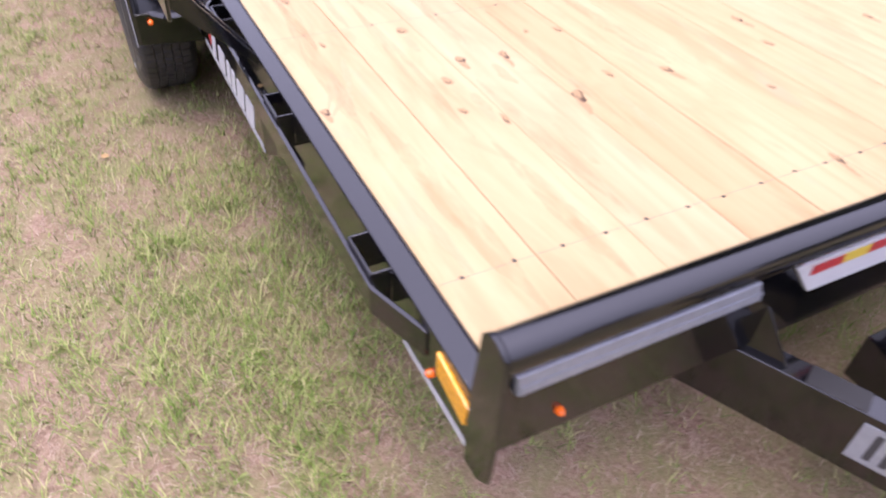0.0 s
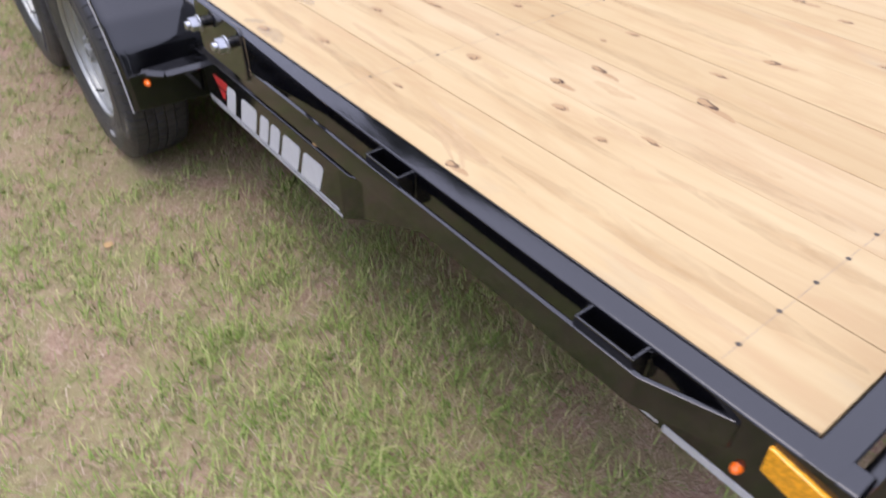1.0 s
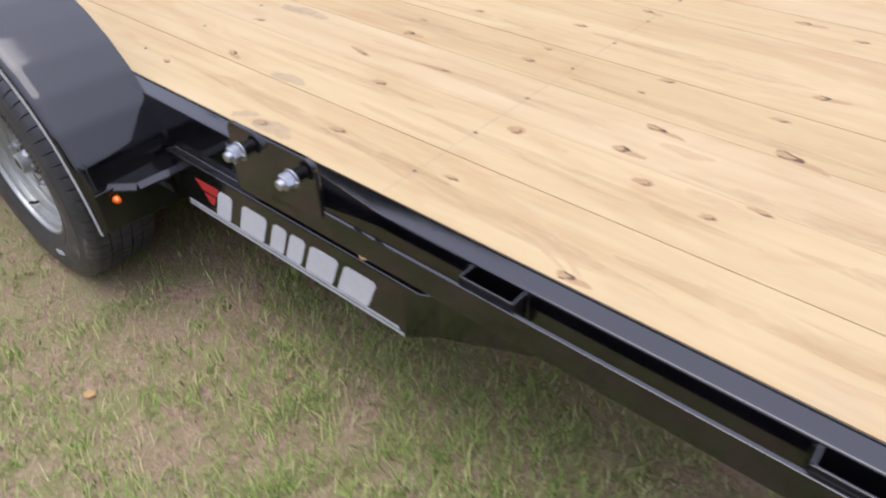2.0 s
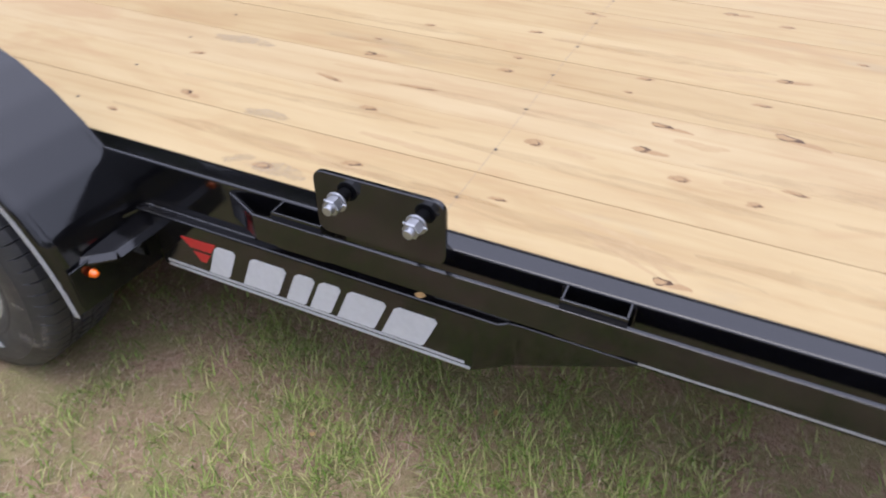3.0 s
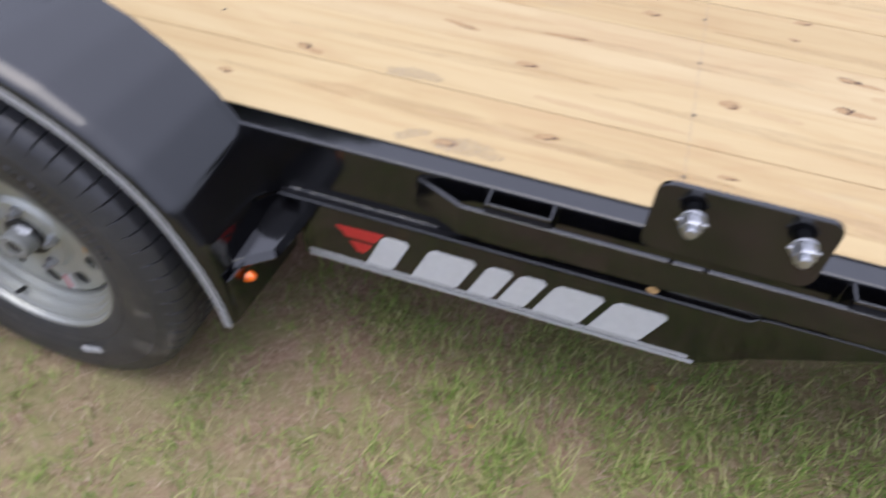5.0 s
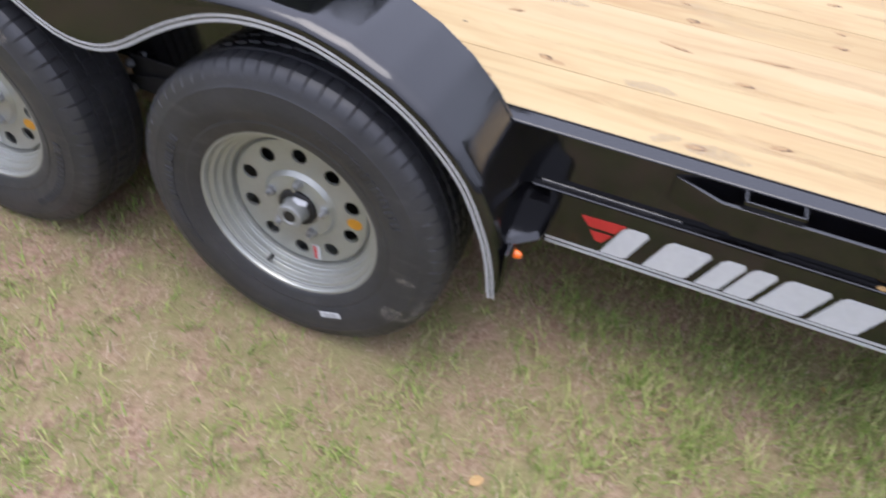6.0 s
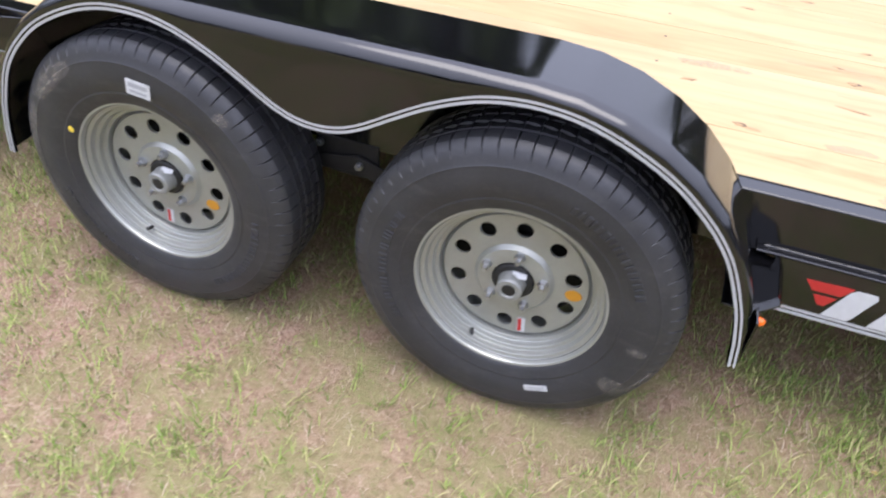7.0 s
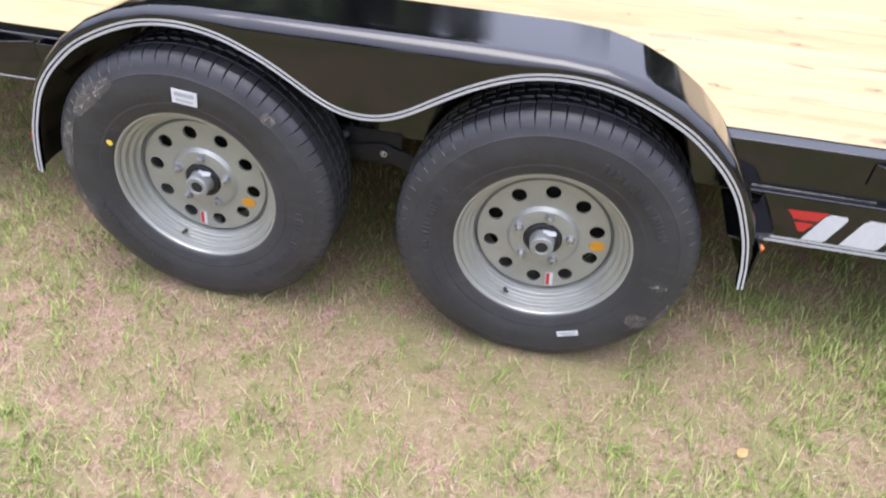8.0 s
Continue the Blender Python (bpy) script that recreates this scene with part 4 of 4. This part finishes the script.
def running_gear():
    """Axle tubes, leaf springs, the centre hanger and its equaliser."""
    for x, z in ((-0.002, 0.380), (-0.849, 0.388)):
        part("axle", tube([(x, -0.14, z), (x, WIDTH / 2, z), (x, WIDTH - 0.05, z)], 0.030, 16), IRON, trailer, "black axle tube", 50)
        arch = [(x - 0.33 + 0.66 * k / 12, z + 0.055 + 0.05 * (abs(k - 6) / 6) ** 2) for k in range(13)]
        part("leaf_spring", prism(arch + [(px, pz + 0.02) for px, pz in arch[::-1]], 0.044, "y", -0.036, 0.002), IRON, trailer, "black leaf spring", 30)
    hanger = part("spring_hanger", prism([(-0.545, 0.50), (-0.385, 0.50), (-0.385, 0.428), (-0.42, 0.405), (-0.51, 0.405), (-0.545, 0.428)], 0.008, "y", -0.056, 0.002), IRON, trailer, "black spring hanger", 40)
    part("equaliser", prism([(-0.60, 0.438), (-0.52, 0.455), (-0.43, 0.470), (-0.34, 0.440), (-0.28, 0.380), (-0.31, 0.368), (-0.38, 0.405), (-0.44, 0.425), (-0.55, 0.412)], 0.010, "y", -0.068, 0.002), IRON, hanger, smooth=40)
    for x, z in ((-0.428, 0.447), (-0.528, 0.487), (-0.536, 0.420)):
        part("hanger_bolt", lathe([(0.0, -0.016), (0.005, -0.016), (0.0055, -0.009), (0.010, -0.009), (0.011, 0.0), (0.0, 0.0)], 6), ZINC, hanger, "zinc hanger bolt", 25, pose(x, -0.068, z))


def bead(parent, a, b, r, seed):
    """A rippled weld bead between two points."""
    a, b = Vector(a), Vector(b)
    n = max(8, int((b - a).length / 0.004))
    bm = tube([tuple(a.lerp(b, k / n)) for k in range(n + 1)], r, 8)
    for v in bm.verts:
        f = (v.co - a).dot((b - a).normalized())
        axis = a + (b - a).normalized() * f
        v.co = axis + (v.co - axis) * (1 + 0.08 * math.sin(f * 900 + seed) + 0.35 * noise.noise((f * 60, seed, 0)))
    part("weld_bead", bm, BLACK, parent, smooth=60)


def welds():
    bead(trailer, (0.46, -0.0485, 0.5035), (0.74, -0.0485, 0.5035), 0.0042, 1)
    bead(trailer, (1.13, -0.0485, 0.5035), (1.27, -0.0485, 0.5035), 0.0038, 2)
    for x in (1.893, 1.357, 0.820):
        bead(trailer, (x - 0.003, -0.0475, 0.545), (x - 0.003, -0.0475, 0.612), 0.0034, x)
        bead(trailer, (x + 0.109, -0.0475, 0.545), (x + 0.109, -0.0475, 0.612), 0.0034, x + 1)
    bead(trailer, (2.136, -0.0485, 0.552), (2.136, -0.0485, 0.602), 0.0040, 8)


def nose():
    """Front pipe, front channel, corner plate, reflector strip, warning label and tongue beams."""
    part("front_flange", box(2.2145, 2.257, -0.047, WIDTH + 0.047, 0.600, 0.6195, 0.003, 2), BLACK, trailer, "flat black front deck flange", 40)
    part("front_pipe", tube([(2.325, -0.047, 0.752), (2.325, WIDTH / 2, 0.752), (2.325, WIDTH + 0.047, 0.752)], 0.029, 32), BLACK, trailer, "glossy black round front rail above the deck", 50)
    part("front_channel", box(2.290, 2.302, -0.037, WIDTH + 0.037, BOTTOM, 0.732, 0.003, 2), BLACK, trailer, "black upright front plate", 40)
    part("channel_lip", box(2.2575, 2.2895, -0.037, WIDTH + 0.037, BOTTOM, 0.495, 0.002, 2), BLACK, trailer, smooth=40)
    for px in (0.52, 1.03, 1.54):
        part("pipe_saddle", prism([(2.302, 0.66), (2.306, 0.66), (2.325, 0.724), (2.302, 0.730)], 0.010, "y", px, 0.001), BLACK, trailer, smooth=40)
    arch = [(2.2845, 0.480), (2.326, 0.480), (2.352, 0.506), (2.357, 0.618), (2.357, 0.752)] + [(2.325 + 0.031 * math.cos(radians(15 + 18 * k)), 0.752 + 0.031 * math.sin(radians(15 + 18 * k))) for k in range(9)] + [(2.295, 0.742), (2.2845, 0.622)]
    part("corner_plate", prism(arch, 0.008, "y", -0.0560, 0.0015), BLACK, trailer, "black rounded corner end plate", 30)
    strip = part("front_strip", prism([(0.000, 0.628), (-0.004, 0.672), (0.436, 0.672), (0.452, 0.632)], 0.012, "x", 2.3025, 0.002), SATIN, trailer, "satin grey front strip", 40)
    part("strip_face", box(2.3140, 2.3162, 0.004, 0.446, 0.631, 0.648), SATIN, strip, "pale reflective face")
    part("marker_lamp_nose", lathe([(0.0, -0.012), (0.004, -0.0115), (0.007, -0.008), (0.0082, 0.0)], 18), AMBER_LIT, trailer, "small round amber marker lamp", 50, pose(2.302, 0.094, 0.533, 0, 0, 90))
    label = part("warning_label", prism([(0.585, 0.587), (0.545, 0.634), (0.520, 0.664), (1.00, 0.664), (1.00, 0.580)], 0.006, "x", 2.3025, 0.001), WHITE, trailer, "white warning label with red and yellow bands", 40)
    for y0, y1, mat in ((0.565, 0.640, RED), (0.640, 0.705, YELLOW), (0.705, 0.80, RED)):
        part("print_band", box(2.3080, 2.3097, y0, y1, 0.632, 0.654), mat, label)
    part("tongue_plate", prism([(0.735, 0.36), (0.735, 0.47), (1.33, 0.47), (1.33, 0.36)], 0.30, "x", 2.37, 0.004), BLACK, trailer, "dark flat tongue cross plate", 40)
    # tongue beams that run forward to a point on the middle line
    tip = (3.40, WIDTH / 2)
    for start, sgn in ((0.452, 1), (WIDTH - 0.452, -1)):
        d = Vector((tip[0] - 2.22, tip[1] - start)).normalized()
        ang = math.degrees(math.atan2(d.y, d.x))
        length = (Vector(tip) - Vector((2.22, start))).length
        s = sgn * 0.052
        bm = prism([(0, 0.325), (s, 0.325), (s, 0.333), (sgn * 0.008, 0.333), (sgn * 0.008, 0.462), (s, 0.462), (s, 0.470), (0, 0.470)], length, "x", 0.0, 0.0015)
        beam = part("tongue_beam", bm, BLACK, trailer, "black steel tongue channel", 40, pose(2.22, start, 0.0, 0, 0, ang))
        if sgn > 0:
            part("beam_patch", box(0.305, 0.44, -0.0018, 0.0005, 0.362, 0.452), SATIN, beam, "silver sticker with dark print")
            part("print_bar", box(0.330, 0.342, -0.0028, -0.0010, 0.375, 0.44), INK, beam)
            part("print_bar", box(0.356, 0.368, -0.0028, -0.0010, 0.375, 0.44), INK, beam)
            part("beam_gusset", prism([(0.0, 0.465), (0.17, 0.465), (0.085, 0.60), (0.0, 0.60)], 0.006, "y", 0.012, 0.001), BLACK, beam, smooth=40)
            part("beam_saddle", box(0.20, 0.30, 0.0, 0.05, 0.4705, 0.474, 0.001, 1), DARK, beam, smooth=40)


deck_boards()
side_frame()
under_plate()
spare_mount()
fender()
wheels()
running_gear()
welds()
nose()


# ---------- a few fallen leaves ----------
def fallen_leaf(x, y, size, turn, high=None):
    bm = bmesh.new()
    n = 9
    top = []
    for i in range(n):
        t = i / (n - 1)
        w = math.sin(math.pi * t) ** 0.8 * 0.32
        top.append(((t - 0.5), w, 0.12 * (t - 0.5) ** 2))
    a = [bm.verts.new((x0 * size, w * size, (z + 0.10 * w) * size)) for x0, w, z in top]
    b = [bm.verts.new((x0 * size, -w * size, (z + 0.10 * w) * size)) for x0, w, z in top]
    c = [bm.verts.new((x0 * size, 0, z * size)) for x0, w, z in top]
    for i in range(n - 1):
        bm.faces.new((a[i], c[i], c[i + 1], a[i + 1]))
        bm.faces.new((c[i], b[i], b[i + 1], c[i + 1]))
    bmesh.ops.remove_doubles(bm, verts=bm.verts, dist=1e-5)
    bmesh.ops.solidify(bm, geom=bm.faces[:], thickness=0.0006)
    ob = new("fallen_leaf", mesh_of("fallen_leaf", bm, DRYLEAF, 40))
    if high is None:
        ob.matrix_world = pose(x, y, ground_height(x, y) + 0.012, 8, -6, turn)
        tagged(ob, "dry tan fallen leaf lying on the grass", "leaf", "fallen leaves")
    else:
        ob.matrix_world = TILT @ pose(x, y, high, 4, 0, turn)
        tagged(ob, "dry tan fallen leaf on the black step ledge", "leaf", "fallen leaves")


for x, y, s, t in ((0.530, -0.470, 0.034, 40), (1.21, 0.10, 0.018, 100), (0.86, -0.13, 0.016, 10)):
    fallen_leaf(x, y, s, t)
fallen_leaf(1.104, -0.0585, 0.022, 8, 0.5040)


# ---------- tree line round the field ----------
def tree(x, y, h, seed):
    """A tapered trunk with limbs and a crown of many small leaf clumps."""
    rng = np.random.default_rng(seed)
    root = tagged(new("tree"), "broad leafy tree at the edge of the field", "tree", "trees round the field")
    root.matrix_world = pose(x, y, 0, 0, 0, float(rng.uniform(0, 360)))
    bm = bmesh.new()
    rings = []
    for k in range(6):
        f = k / 5
        r = 0.28 * (1 - 0.75 * f) * h / 12
        rings.append([bm.verts.new((r * math.cos(2 * math.pi * j / 9), r * math.sin(2 * math.pi * j / 9), f * h * 0.75)) for j in range(9)])
    for p, q in zip(rings, rings[1:]):
        for j in range(9):
            bm.faces.new((p[j], p[(j + 1) % 9], q[(j + 1) % 9], q[j]))
    for k in range(7):
        a, z0 = rng.uniform(0, 6.28), h * rng.uniform(0.3, 0.6)
        reach = h * rng.uniform(0.15, 0.28)
        join(bm, tube([(0, 0, z0), (reach * 0.5 * math.cos(a), reach * 0.5 * math.sin(a), z0 + reach * 0.4), (reach * math.cos(a), reach * math.sin(a), z0 + reach)], 0.05, 6))
    part("trunk", bm, BARK, root, smooth=60)
    verts, faces = [], []
    clumps = []
    for _ in range(46):
        a, f = rng.uniform(0, 6.28), rng.random()
        z = h * (0.16 + 0.84 * f)
        rad = h * 0.33 * math.sqrt(max(0.05, 1 - (1.6 * f - 0.6) ** 2)) * math.sqrt(rng.random())
        clumps.append((rad * math.cos(a), rad * math.sin(a), z, h * rng.uniform(0.06, 0.12)))
    for cx, cy, cz, cr in clumps:
        for _ in range(60):
            v = rng.normal(size=3)
            v /= np.linalg.norm(v)
            c = np.array((cx, cy, cz)) + v * cr * rng.random() ** 0.4
            u = rng.normal(size=3)
            u /= np.linalg.norm(u)
            w = np.cross(u, rng.normal(size=3))
            w /= np.linalg.norm(w)
            s = rng.uniform(0.22, 0.5)
            k = len(verts)
            verts += [tuple(c - u * s), tuple(c + w * s * 0.5), tuple(c + u * s), tuple(c - w * s * 0.5)]
            faces.append((k, k + 1, k + 2, k + 3))
    me = bpy.data.meshes.new("crown")
    me.from_pydata(verts, [], faces)
    me.materials.append(LEAF)
    part("crown", me, LEAF, root)


rng = random.Random(3)
for k in range(TREES):
    a = 2 * math.pi * k / TREES + rng.uniform(-0.06, 0.06)
    d = rng.uniform(24, 30)
    tree(d * math.cos(a), d * math.sin(a), rng.uniform(4.5, 7.0), 100 + k)
for k in range(5):  # a taller stand behind the trailer
    a = radians(108 + 8 * k)
    tree(15.5 * math.cos(a), 15.5 * math.sin(a), (9.5 if k < 1 else 11.5) + rng.uniform(-0.7, 0.7), 300 + k)
